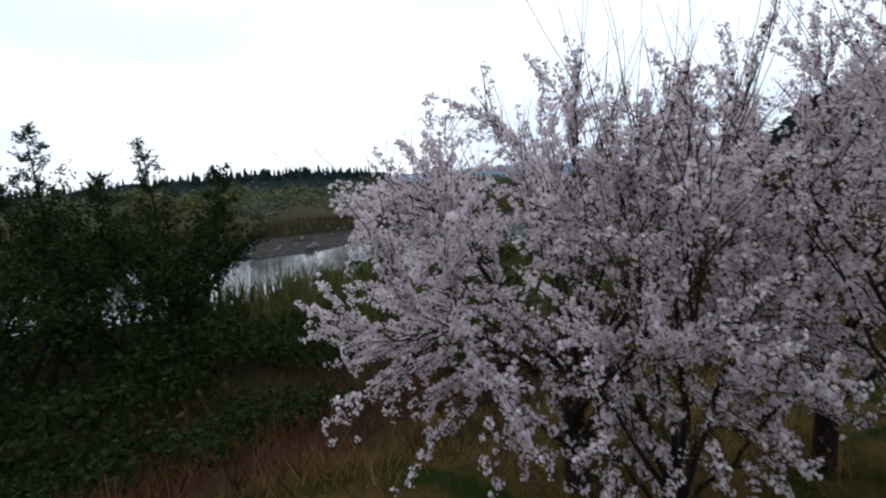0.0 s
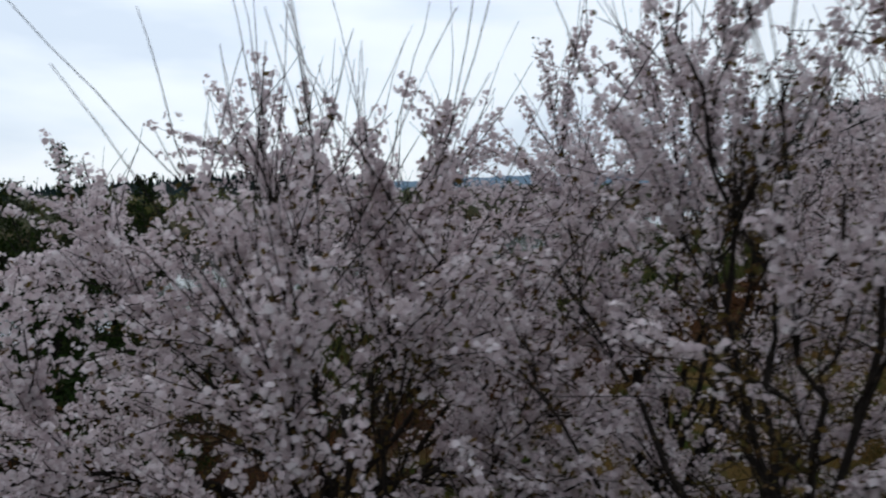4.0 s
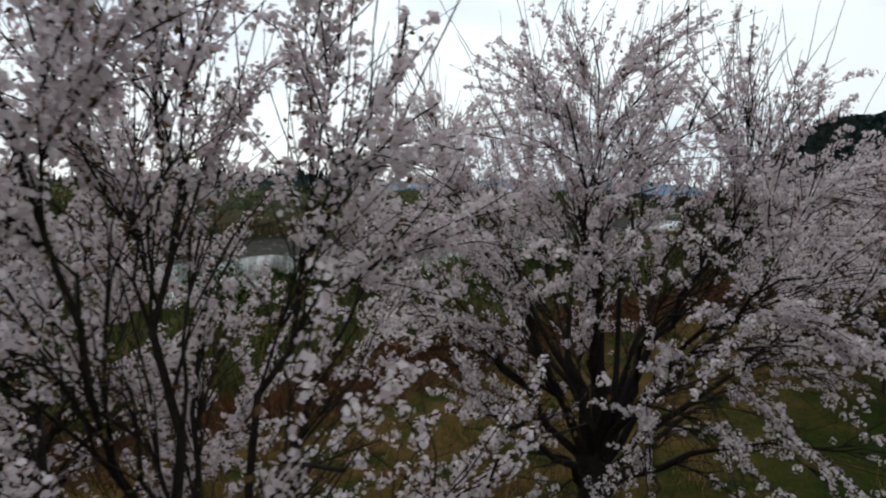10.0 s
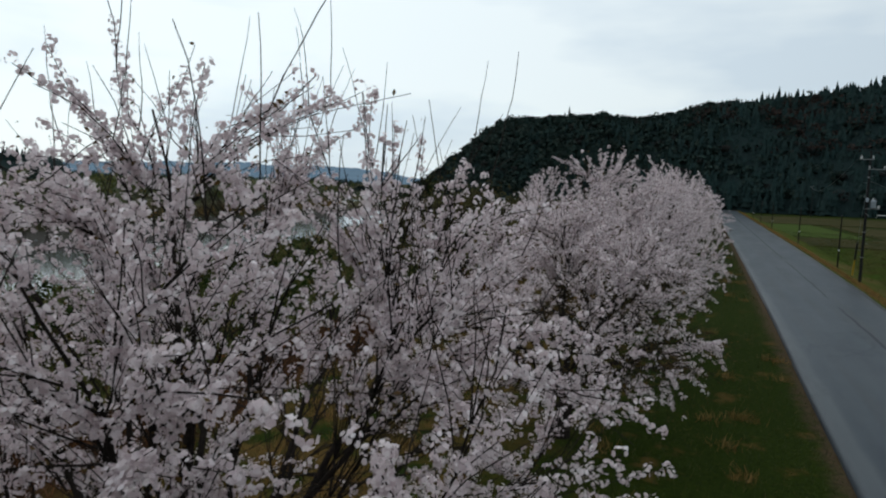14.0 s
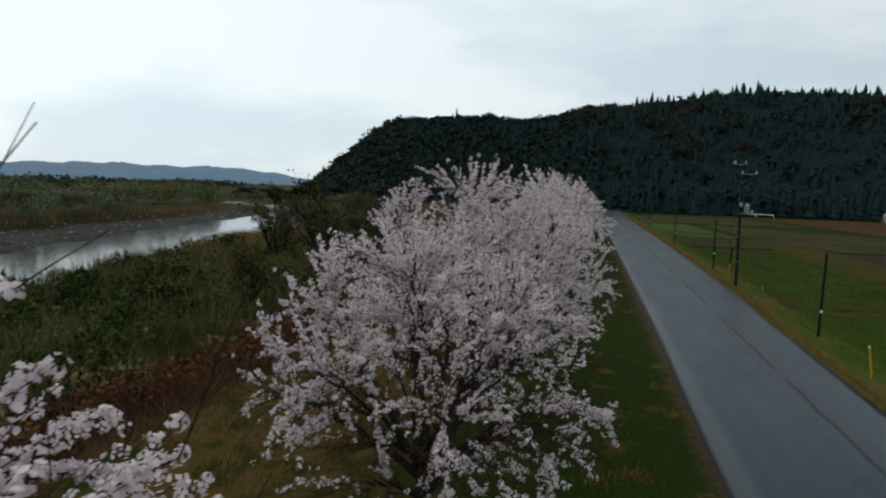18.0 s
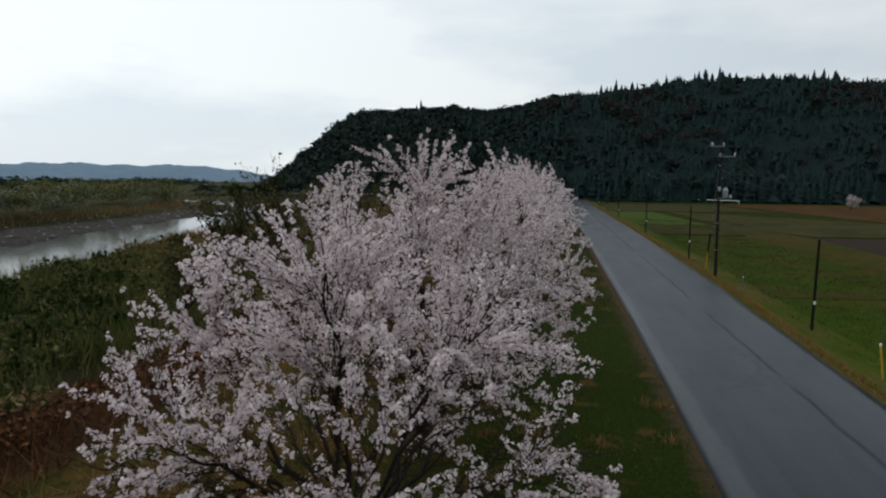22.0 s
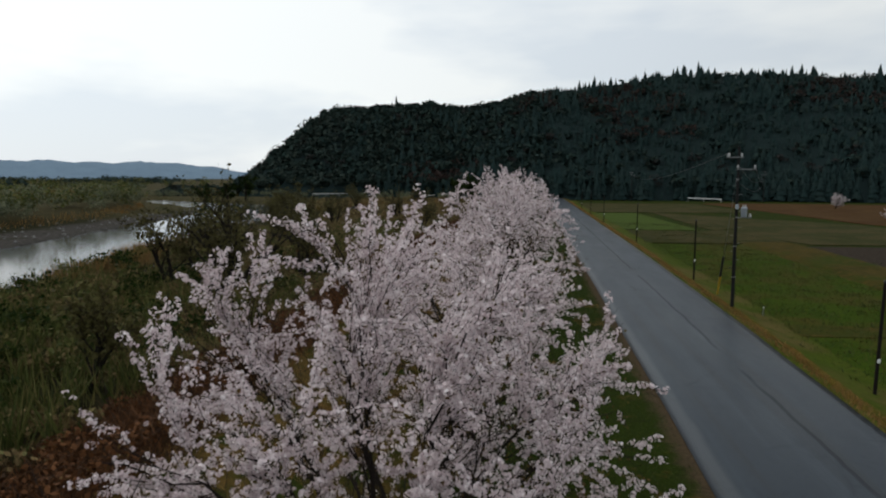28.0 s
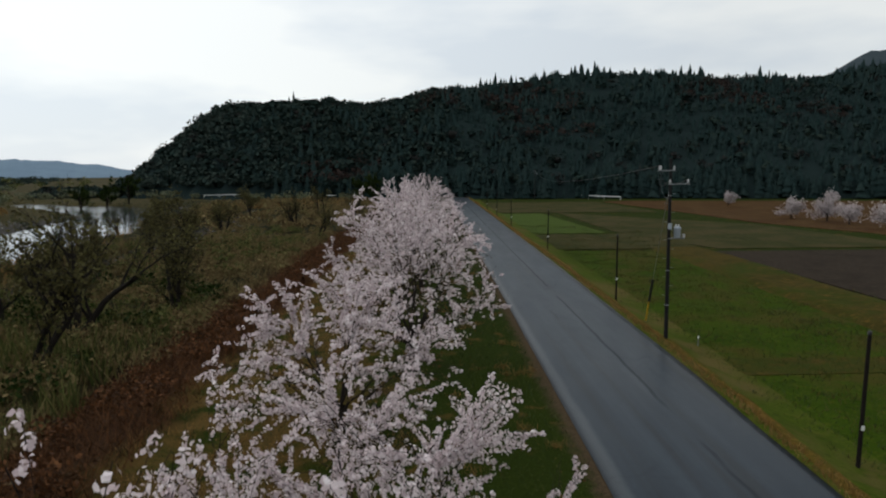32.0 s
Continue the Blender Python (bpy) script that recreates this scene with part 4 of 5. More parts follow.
# ---- the row of cherry trees ----
CHERRIES = [
    dict(seed=21, where=(-10.3, 3.7, 0), radius=3.15, height=5.15, label="full blossoming cherry with low spreading limbs on the meadow", clusters=13500, base=0.30, twigs=1200, sprays=150, limbs=18,
         low=0.0, floor=0.2, whips=420, whip=0.9, fork=1.0, tier=0.85, trim=-0.1),
    dict(seed=36, where=(-8.5, 2.7, 0), radius=1.7, height=4.7, label="slim upright cherry with tall flowering stems", clusters=3700, base=0.35, twigs=290, limbs=9, sprays=55, low=0.5, floor=0.6, whips=130, whip=1.2,
         waist=0.5, trim=0.2, fork=0.8, stout=0.8, cone=0.3),
    dict(seed=33, where=(-6.6, 4.1, 0), radius=1.85, height=5.8, label="slender leaning cherry crowded by its neighbours", clusters=4200, base=0.35, twigs=310, limbs=9, sprays=55, low=0.7, floor=1.0, whips=80, waist=0.6, trim=0.3, petal_size=0.0165, petals=8, spread=0.040,
         fork=0.9, stout=0.9, cone=0.35, tier=0.9),
    dict(seed=27, where=(-8.4, 6.2, 0), radius=2.5, height=5.9, label="upright cherry squeezed between larger ones", clusters=8600, base=0.35, twigs=570, sprays=95, low=0.5, floor=0.8, fork=1.2, stout=0.9, tier=0.9, petal_size=0.0170),
    dict(seed=22, where=(-5.7, 6.5, 0), radius=2.0, height=6.2, label="pale pink cherry with upright dark stems", clusters=6200, base=0.35, twigs=490, limbs=10, sprays=80, low=0.9, floor=1.0, hollow=0.4, fork=1.0, tier=0.95, stout=0.95,
         waist=0.52, cone=0.42, petal_size=0.0135, petals=11, spread=0.040),
    dict(seed=23, where=(-6.7, 11.8, 0), radius=3.3, height=6.3, waist=0.50, lumps=0.04, label="airy cherry in blossom with many bare whips", clusters=13000, stout=1.2, limbs=20, sprays=200, twigs=1800, whips=480, whip=0.8,
         trim=-0.15, shift=(0.15, 0.6), low=0.3, floor=0.5, fork=1.1, base=0.10, tier=0.9, reach=1.25, petal_size=0.0150, petals=9, spread=0.037),
    dict(seed=24, where=(-6.0, 22.4, 0), radius=3.5, waist=0.38, height=5.6, hollow=0.45, label="broad domed cherry standing beside the road verge", clusters=7900, twigs=1500, limbs=20, sprays=180, low=0.5, trim=0.32, floor=0.9,
         whips=110, whip=0.6, lumps=0.06, shift=(0.1, 0.0), tier=0.95, base=0.08, leafy=9000, fork=0.8, cone=0.16, reach=1.8, stout=1.2),
    dict(seed=47, where=(-6.2, 28.8, 0), radius=3.6, height=6.8, label="tall rounded pink cherry crowded by the next trees", clusters=10800, twigs=1650, limbs=24, sprays=190, whips=100, whip=0.45, lumps=0.03, tier=0.4, base=0.15, reach=1.5, leafy=9000),
    dict(seed=26, where=(-5.6, 34.8, 0), radius=3.5, height=5.6, label="smaller cherry leaning over the road verge", clusters=5900, twigs=670, whips=50, whip=0.5, petals=6, petal_size=0.022, spread=0.05),
]
for c in CHERRIES:
    cherry_tree(**c)
FAR_CHERRIES = [
    dict(seed=31, where=(-7.3, 45.5, 0), radius=4.1, height=5.3, label="flat-topped cherry reaching towards the river bank"),
    dict(seed=32, where=(-5.4, 53.0, 0), radius=3.8, height=7.1, label="large cherry beside the road with shaded hollow"),
]
far = [cherry_tree(**c, clusters=3400, twigs=420, sprays=80, step=0.075, petals=3, spread=0.065, petal_size=0.042, whips=20, leafy=1500) for c in FAR_CHERRIES]
for src, x, y, turn_, s in ((1, -6.4, 62, 80, 1.08), (0, -5.4, 71, 140, 1.2), (1, -6.2, 82, 200, 1.1), (0, -5.6, 94, 20, 1.25), (1, -5.8, 108, 290, 1.1)):
    t = copy_thing(far[src], pose(x, y, 0, 0, 0, turn_) @ Matrix.Scale(s, 4))
    tagged(t, "cherry in full blossom farther down the row")


# ---- posts, pole, stakes ----
def field_post(where, lean):
    ob = thing("field_post", where, "dark creosoted wooden post at the paddy's edge", "post", "posts along the road")
    ob.rotation_euler = (radians(lean[0]), radians(lean[1]), 0)
    part("shaft", (lathe_bm([(0.062, -0.4), (0.060, 0.0), (0.056, 2.0), (0.050, 3.9), (0.044, 3.96)], 12), M_creosote), ob)
    part("cap", (lathe_bm([(0.054, 3.93), (0.058, 3.95), (0.052, 4.02), (0.02, 4.05)], 12), M_black), ob, "dark metal cap")
    part("tag", (box_bm((0.10, 0.012, 0.14), (0, -0.064, 1.35), 0.003), M_whitepaint), ob, "small white number tag")
    return ob


for k, (x, y) in enumerate(((7.05, 44.3), (6.4, 66.6), (6.75, 93.0), (6.45, 121.5), (6.3, 141.5), (6.2, 160.5))):
    field_post((x, y, -0.6 if k == 0 else -0.05), (rng.uniform(-1, 1), (1.5, 0.5, 0.8, -0.5, 0.6, 0)[k]))


def cable(a, b, sag, r=0.012, n=14):
    t = np.linspace(0, 1, n)[:, None]
    p = np.array(a)[None] * (1 - t) + np.array(b)[None] * t
    p[:, 2] -= (4 * sag * t * (1 - t))[:, 0]
    return np.concatenate([p, np.full((n, 1), r)], 1)


def utility_pole(where, label, rich=True, turn=0.0):
    ob = thing("utility_pole", where, label, "utility pole", turn=turn)
    part("shaft", (lathe_bm([(0.100, -0.6), (0.096, 0.0), (0.076, 5.0), (0.060, 8.25), (0.05, 8.3)], 16), M_concrete), ob)
    for z, x0, x1 in ((7.75, -0.62, 0.20), (7.15, -0.12, 0.85)):
        arm = part("crossarm", (box_bm((x1 - x0, 0.055, 0.055), ((x0 + x1) / 2, -0.09, z), 0.008), M_steel), ob, "galvanised crossarm")
        for x in (x0 + 0.08, x1 - 0.08):
            part("insulator", (lathe_bm([(0.02, 0), (0.05, 0.02), (0.035, 0.06), (0.055, 0.09), (0.035, 0.13), (0.045, 0.16), (0.015, 0.19)],
                                        12, (x, -0.09, z + 0.026)), M_ceramic), arm, "white ceramic insulator")
    if rich:
        part("cutout", (box_bm((0.12, 0.14, 0.20), (-0.52, -0.13, 7.88), 0.03), M_ceramic), ob, "white fuse cut-out box")
        tank = part("transformer", (lathe_bm([(0.13, 4.74), (0.15, 4.77), (0.15, 5.14), (0.165, 5.16), (0.145, 5.22), (0.04, 5.25)], 18, (0.34, -0.1, 0)),
                                    M_transformer), ob, "grey pole transformer")
        for x in (0.28, 0.40):
            part("bushing", (lathe_bm([(0.025, 5.20), (0.036, 5.24), (0.025, 5.29), (0.032, 5.32), (0.010, 5.36)], 10, (x, -0.1, 0)), M_ceramic), tank)
        part("junction_box", (box_bm((0.15, 0.12, 0.26), (-0.02, -0.16, 5.25), 0.02), M_transformer), ob, "pale cable box")
        part("junction_box", (box_bm((0.12, 0.11, 0.18), (0.62, -0.14, 4.82), 0.02), M_ceramic), ob, "small white cable box")
        part("bracket", (box_bm((0.76, 0.05, 0.05), (0.32, -0.08, 4.70), 0.006), M_steel), ob)
        for z in (1.6, 3.2, 6.6):
            part("band", (lathe_bm([(0.088 - 0.004 * z, z), (0.103 - 0.004 * z, z + 0.005), (0.103 - 0.004 * z, z + 0.05), (0.088 - 0.004 * z, z + 0.055)], 16),
                          M_steel), ob, "steel band")
        for k in range(12):
            part("step_bolt", (box_bm((0.15, 0.018, 0.018), ((0.17 if k % 2 else -0.17), 0, 2.1 + 0.42 * k), 0.003), M_steel), ob)
    return ob


utility_pole((6.1, 57.0, 0.0), "grey concrete utility pole with transformer beside the road")
utility_pole((58, 212, -0.2), "distant grey utility pole below the forest", False, 30)
utility_pole((24, 216, -0.2), "distant grey utility pole below the forest", False, -20)
wires = thing("power_line", (6.1, 57.0, 0), "thin sagging overhead cables running to the far poles", "cable")
for a, b in (((0.77, -0.13, 7.36), (52.0, 156.0, 7.6)), ((-0.04, -0.13, 7.36), (51.5, 156.0, 7.3)), ((0.1, 0, 6.4), (52.2, 156.0, 6.2)),
             ((-0.54, -0.13, 7.96), (17.5, 160.0, 7.6))):
    v, f = tubes([cable(a, b, 1.6, 0.014)], 6)
    part("cable", mesh_of("cable", v, f, M_cable, True), wires)

stay = thing("stay_guard", (6.35, 60.8, 0.0), "yellow and black guard tube on the pole's stay wire", "stay wire guard")
foot, head = np.array([0, 0, -0.1]), np.array([-0.22, -3.6, 7.0])
d = (head - foot) / np.linalg.norm(head - foot)
for nm, a, b, r, m, lab in (("lower_tube", 0.2, 1.45, 0.045, M_yellow, "faded yellow lower guard"), ("upper_tube", 1.45, 2.75, 0.065, M_black, "black upper guard"),
                            ("wire", 0.0, 7.75, 0.010, M_steel, "thin steel stay wire")):
    v, f = tubes([np.array([[*(foot + d * (a + (b - a) * t)), r] for t in np.linspace(0, 1, 5)])], 10)
    part(nm, mesh_of(nm, v, f, m, True), stay, lab)


def stake(where, h, material, label, lean=4):
    ob = thing("marker_stake", where, label, "stake")
    ob.rotation_euler = (0, radians(lean), 0.4)
    part("shaft", (box_bm((0.045, 0.045, h), (0, 0, h / 2 - 0.1), 0.006), material), ob)
    part("tip", (box_bm((0.055, 0.055, 0.10), (0, 0, h - 0.14), 0.01), M_whitepaint), ob, "pale painted tip")


stake((6.3, 36.5, -0.15), 1.15, M_yellow, "thin yellowish leaning marker stake on the verge", -9)
stake((7.8, 57.5, -0.52), 0.62, M_steel, "short white marker stake in the paddy")


def low_rail(where, length, turn, label, h=0.75):
    ob = thing("guard_rail", where, label, "guard rail", turn=turn)
    part("beam", (box_bm((length, 0.10, 0.22), (0, 0, h - 0.11), 0.03), M_whitepaint), ob, "white painted beam")
    n = max(2, int(length / 4))
    for k in range(n):
        x = -length / 2 + 0.3 + (length - 0.6) * k / (n - 1)
        part("post", (box_bm((0.12, 0.10, h + 0.2), (x, 0.1, (h - 0.2) / 2), 0.01), M_whitepaint), ob)


low_rail((42.5, 221, -0.3), 19, -58, "long white guard rail at the foot of the wooded hill")
low_rail((-101, 288, -0.3), 20, 12, "white guard rail along the far river road")
low_rail((-66, 262, -0.3), 34, 14, "white guard rail along the far river road")
low_rail((-28, 246, -0.3), 22, 12, "white guard rail along the far river road")

# ---- far blossoming trees by the field ----
def far_cherry(seed, where, h):
    r = np.random.default_rng(seed)
    ob = thing("cherry_tree", where, "small distant cherry in blossom on dry grass", "cherry tree", "cherries beyond the field")
    limbs = [walk_of(r, (0, 0, -0.2), (0, 0, 1), 1.3, 4, 0.13, 0.10, 0.06)]
    for k in range(9):
        a, e = r.uniform(0, 6.28), r.uniform(0.3, 1.2)
        limbs.append(walk_of(r, limbs[0][-2, :3], (math.cos(a) * math.cos(e), math.sin(a) * math.cos(e), math.sin(e)), h * 0.52, 5, 0.06, 0.015, 0.12))
    v, f = tubes(limbs, 5)
    part("trunk", mesh_of("trunk", v, f, M_bark, True), ob)
    c = np.concatenate([strewn(r, l, 0.2, 0.03, 0.34) for l in limbs[1:]])
    v, f = leaf_quads(r, np.repeat(c, 3, axis=0) + r.normal(0, 0.12, (len(c) * 3, 3)), 0.16)
    part("blossom", mesh_of("blossom", v, f, M_farpink), ob, "pale greyish pink blossom")


for k, (x, y, h) in enumerate(((54.5, 137, 4.4), (57, 131, 4.9), (56.5, 124.5, 4.3), (57, 117, 4.8), (57.5, 111, 4.5), (62, 178, 3.8), (60, 105, 4.6), (84, 176, 4.2))):
    far_cherry(50 + k, (x, y, -0.25), h)


# ---- river-side trees and scrub ----
BARE = "nearly bare dark riverside tree with forked stems"


def willow_tree(seed, where, h, label, leaves=500, leaf=0.13, material=None, lean=0.0, wide=0.5):
    r = np.random.default_rng(seed)
    ob = thing("willow_tree", where, label, "tree", "trees along the river")
    wood, twigs, spots = [], [], []
    for s in range(r.integers(2, 4)):
        trunk = walk_of(r, (r.normal(0, .25), r.normal(0, .25), -0.3), (r.normal(lean, .25), r.normal(0, .25), 1), h * 0.6, 7, 0.025 * h, 0.012 * h, 0.10)
        wood.append(trunk)
        for k in range(6):
            q, dq, rq = along(trunk, r.uniform(0.3, 1.0))
            a = r.uniform(0, 6.28)
            dd = dq * 0.8 + np.array([math.cos(a), math.sin(a), 0.25]) * wide * 1.5
            b = walk_of(r, q, dd / np.linalg.norm(dd), h * r.uniform(0.28, 0.46), 6, rq * 0.55, 0.008, 0.14, rise=0.12)
            wood.append(b)
            for j in range(9 if label == BARE else 5):
                q2, d2, r2 = along(b, r.uniform(0.25, 1.0))
                t2 = d2 + unit(r, 1)[0] * 0.9 + np.array([0, 0, 0.25])
                tw = walk_of(r, q2, t2 / np.linalg.norm(t2), h * r.uniform(0.08, 0.22), 4, 0.016, 0.005, 0.15)
                twigs.append(tw)
                spots.append(strewn(r, tw, 0.1, 0.08, 0.05))
    v, f = joined([tubes(wood, 7), tubes(twigs, 3)])
    part("trunk", mesh_of("trunk", v, f, M_willowbark, True), ob, "dark forked stems with fine twigs")
    c = np.concatenate(spots)
    if leaves:
        c = c[r.integers(0, len(c), leaves)] + r.normal(0, 0.16, (leaves, 3))
        v, f = leaf_quads(r, c, leaf)
        part("crown", mesh_of("crown", v, f, material or M_olive), ob, "sparse olive spring leaves")
    return ob


def gz(x, y):
    return float(ground_z(np.array(float(x)), np.array(float(y))))


GREEN = "dark green riverside tree with feathery top"
for k, (x, y, h, n, lab) in enumerate((
        (-24.2, 62.5, 9.2, 260, BARE), (-22.6, 57.0, 6.6, 220, BARE), (-27.5, 69, 7.4, 260, BARE), (-31, 96, 7.8, 300, BARE), (-25, 79, 6.4, 260, BARE), (-29.5, 64, 6.8, 300, BARE), (-21.5, 70, 5.8, 300, BARE), (-33, 84, 7.2, 420, BARE), (-36, 101, 7.4, 700, BARE), (-41, 118, 7.6, 800, BARE), (-27.1, 137, 7.0, 200, BARE), (-34, 108, 6.0, 400, BARE),
        (-29, 88, 5.5, 500, BARE), (-33, 75, 5.0, 600, BARE), (-21, 44, 4.6, 300, BARE), (-36, 128, 6.5, 500, BARE), (-40, 160, 7.5, 600, BARE),
        (-20, 118, 6.0, 200, BARE), (-18, 150, 6.5, 250, BARE), (-30, 182, 7.0, 300, BARE),
        (-103, 232, 9.5, 1500, GREEN), (-98, 236, 10.5, 1500, GREEN), (-108, 227, 8.0, 1500, GREEN), (-25, 221, 8.0, 1800, GREEN), (-21, 219, 9.0, 1800, GREEN),
        (-47, 104, 6.6, 1300, GREEN), (-50, 112, 6.0, 1300, GREEN), (-52, 122, 7.0, 1300, GREEN), (-43, 95, 4.6, 1000, GREEN), (-56, 138, 7.2, 1300, GREEN),
        (-34, 6.0, 6.0, 3600, GREEN), (-33, 9.5, 5.8, 3600, GREEN), (-27, 2.0, 5.8, 3600, GREEN),
        (-25, 5.2, 5.2, 3600, GREEN), (-30, 7.6, 5.6, 3600, GREEN), (-23, -1.5, 5.5, 3400, GREEN), (-31, 3.5, 6.2, 3600, GREEN), (-28, -3.0, 6.0, 3400, GREEN))):
    willow_tree(100 + k, (x, y, gz(x, y)), h, lab, n * 2 + 200 if lab == BARE else n, 0.15 if lab == BARE else (0.35 if y > 200 else 0.085), M_bud if lab == BARE else M_scrub)


def slim_tree(seed, where, h):
    """One straight stem with short rising branches, thinner towards the top."""
    r = np.random.default_rng(seed)
    ob = thing("slim_tree", where, "slim dark green tree with feathery top near the water", "tree", "trees along the river")
    stem = walk_of(r, (0, 0, -0.3), (0, 0, 1), h + 0.3, 12, 0.016 * h, 0.012, 0.03)
    wood, twigs, spots = [stem], [], [strewn(r, stem, 0.8, 0.05, 0.06)]
    for k in range(46):
        f = 0.18 + 0.80 * (k + r.uniform(0, 1)) / 46
        q, dq, rq = along(stem, f)
        a = r.uniform(0, 6.28)
        d = np.array([math.cos(a), math.sin(a), r.uniform(0.35, 0.9)])
        b = walk_of(r, q, d / np.linalg.norm(d), (0.30 * h * (1 - f) + 0.35) * r.uniform(0.6, 1.2), 5, max(0.012, rq * 0.4), 0.006, 0.10)
        wood.append(b)
        for j in range(6):
            q2, d2, r2 = along(b, r.uniform(0.2, 1.0))
            t2 = d2 + unit(r, 1)[0] * 0.7
            tw = walk_of(r, q2, t2 / np.linalg.norm(t2), 0.35 * r.uniform(0.5, 1.4), 3, 0.008, 0.004, 0.12)
            twigs.append(tw)
            spots.append(strewn(r, tw, 0.1, 0.035, 0.05))
    v, f = joined([tubes(wood, 6), tubes(twigs, 3)])
    part("trunk", mesh_of("trunk", v, f, M_willowbark, True), ob, "thin dark stem with short branches")
    v, f = leaf_quads(r, np.concatenate(spots), 0.075)
    part("crown", mesh_of("crown", v, f, M_scrub), ob, "small dark green leaves")


for k, (x, y, top_z) in enumerate(((-37.2, 5.7, 7.0), (-36.4, 9.9, 6.3), (-35.2, 11.6, 5.0), (-35.5, 7.7, 4.9), (-33.5, 3.2, 4.6))):
    slim_tree(300 + k, (x, y, gz(x, y)), top_z - gz(x, y))


def scatter(n, x0, x1, y0, y1, keep=None):
    x, y = rng.uniform(x0, x1, n), rng.uniform(y0, y1, n)
    if keep is not None:
        k = keep(x, y)
        x, y = x[k], y[k]
    return np.stack([x, y, ground_z(x, y)], 1)


def on_near_flat(x, y):
    return x > np.interp(y, BANK_Y, NEAR_BANK) + 2.5


bush = scatter(400, -46, -19.5, 14, 130, on_near_flat)
stuff("riverside_scrub", crowns(bush, 1.8, 110, 0.15, 0.62, -0.2), M_sasa, "dark olive scrub covering the river flat", "scrub")
bush = scatter(160, -17.5, -13.4, 14, 120)
stuff("rust_brush", crowns(bush, 1.3, 130, 0.10, 0.7, -0.2), M_rust, "rust-brown brush along the bank edge", "brush")
bush = scatter(150, -46, -19.5, 16, 80, on_near_flat)
stuff("riverside_scrub", crowns(bush, 2.6, 130, 0.16, 0.55, -0.2), M_scrub, "dark green shrubs standing in the river scrub", "scrub")
bush = scatter(150, -40, -18.5, 20, 72, on_near_flat)
stuff("brown_brush", crowns(bush, 1.5, 100, 0.13, 0.65, -0.2), M_brush, "olive-brown bushes among the river scrub", "brush")
bush = scatter(380, -36, -17.5, 52, 230, on_near_flat)
stuff("brown_brush", crowns(bush, 1.9, 120, 0.13, 0.62, -0.2), M_brush, "leafless reddish-brown brush on the river flat", "brush")
bush = scatter(240, -64, -20, 130, 240, on_near_flat)
stuff("riverside_scrub", crowns(bush, 2.6, 80, 0.30, 0.6, -0.2), M_brush, "brownish dark scrub farther along the river", "scrub")
bush = scatter(220, -41, -19, -14, 14, lambda x, y: on_near_flat(x, y) & (y < (-6 - x) * 0.5 - 2.5))
stuff("riverside_scrub", crowns(bush, 2.4, 150, 0.11, 0.6, -0.2), M_scrub, "dark scrub below the meadow", "scrub")
tall = scatter(1300, -47, -18.5, 10, 68, on_near_flat)
tall = np.repeat(tall, 15, axis=0)
tall[:, :2] += rng.normal(0, 0.34, (len(tall), 2))
tall[:, 2] = ground_z(tall[:, 0], tall[:, 1]) - 0.05
stuff("river_grass", blades(rng, tall, 1.55, 0.085, 0.30), M_sasa, "tall dark green feathery grass on the river flat", "grass")
tall = scatter(1500, -46, -18, 46, 120, on_near_flat)
tall = np.repeat(tall, 14, axis=0)
tall[:, :2] += rng.normal(0, 0.4, (len(tall), 2))
tall[:, 2] = ground_z(tall[:, 0], tall[:, 1]) - 0.05
stuff("river_grass", blades(rng, tall, 1.0, 0.085, 0.45), M_brush, "olive-brown withered grass on the river flat", "grass")
tan = scatter(9000, -56, -38, 60, 96, lambda x, y: (x > np.interp(y, BANK_Y, NEAR_BANK) - 0.5) & (x < np.interp(y, BANK_Y, NEAR_BANK) + 7))
stuff("bank_reeds", blades(rng, tan, 1.2, 0.06, 0.3), M_dry, "tawny reeds on the spit beside the water", "reeds")
tan = scatter(7000, -62, -24, 200, 242)
stuff("dry_meadow", blades(rng, tan, 1.0, 0.16, 0.4), M_dry, "withered orange-brown grass below the hill", "grass")
tan = scatter(26000, -125, -66, 10, 205, lambda x, y: np.abs(x - np.interp(y, BANK_Y, FAR_BANK)) < 1.8)
stuff("bank_reeds", blades(rng, tan, 1.1, 0.09, 0.3), M_dry, "dry orange reeds along the far shore", "reeds")
far_shore = scatter(170, -190, -80, -20, 330, lambda x, y: x < np.interp(y, BANK_Y, FAR_BANK) - 3)
stuff("far_shore_trees", crowns(far_shore, 6.4, 90, 0.4, 0.45, 0.0, shell=True), M_olive, "olive willows along the far river shore", "trees")
far_shore = scatter(200, -300, -110, 60, 420, lambda x, y: x < np.interp(y, BANK_Y, FAR_BANK) - 16)
stuff("far_shore_trees", crowns(far_shore, 7.5, 80, 0.55, 0.5, 0.0, shell=True), M_sasa, "darker trees behind the far shore", "trees")
# haze over the far plain comes from the pale leaf colour
plain = scatter(420, -760, -170, 60, 720, lambda x, y: x < -0.42 * y - 60)
stuff("far_plain_trees", crowns(plain, 9.0, 60, 1.1, 0.7, -0.2, shell=True), M_hazeleaf, "groves on the plain beyond the river, coloured pale for haze", "trees")
meadow = scatter(330, -165, -12, 236, 330, lambda x, y: (hill_z(x, y) < 0.4) & ((y > 264) | (x > -66)))
stuff("far_meadow_trees", crowns(meadow, 4.2, 60, 0.4, 0.5, -0.2), M_olive, "low olive shrubs before the wooded hill", "trees")
belt = scatter(5600, -160, -60, -40, 240, lambda x, y: (x < np.interp(y, BANK_Y, FAR_BANK) + 1) & (x > np.interp(y, BANK_Y, FAR_BANK) - 16))
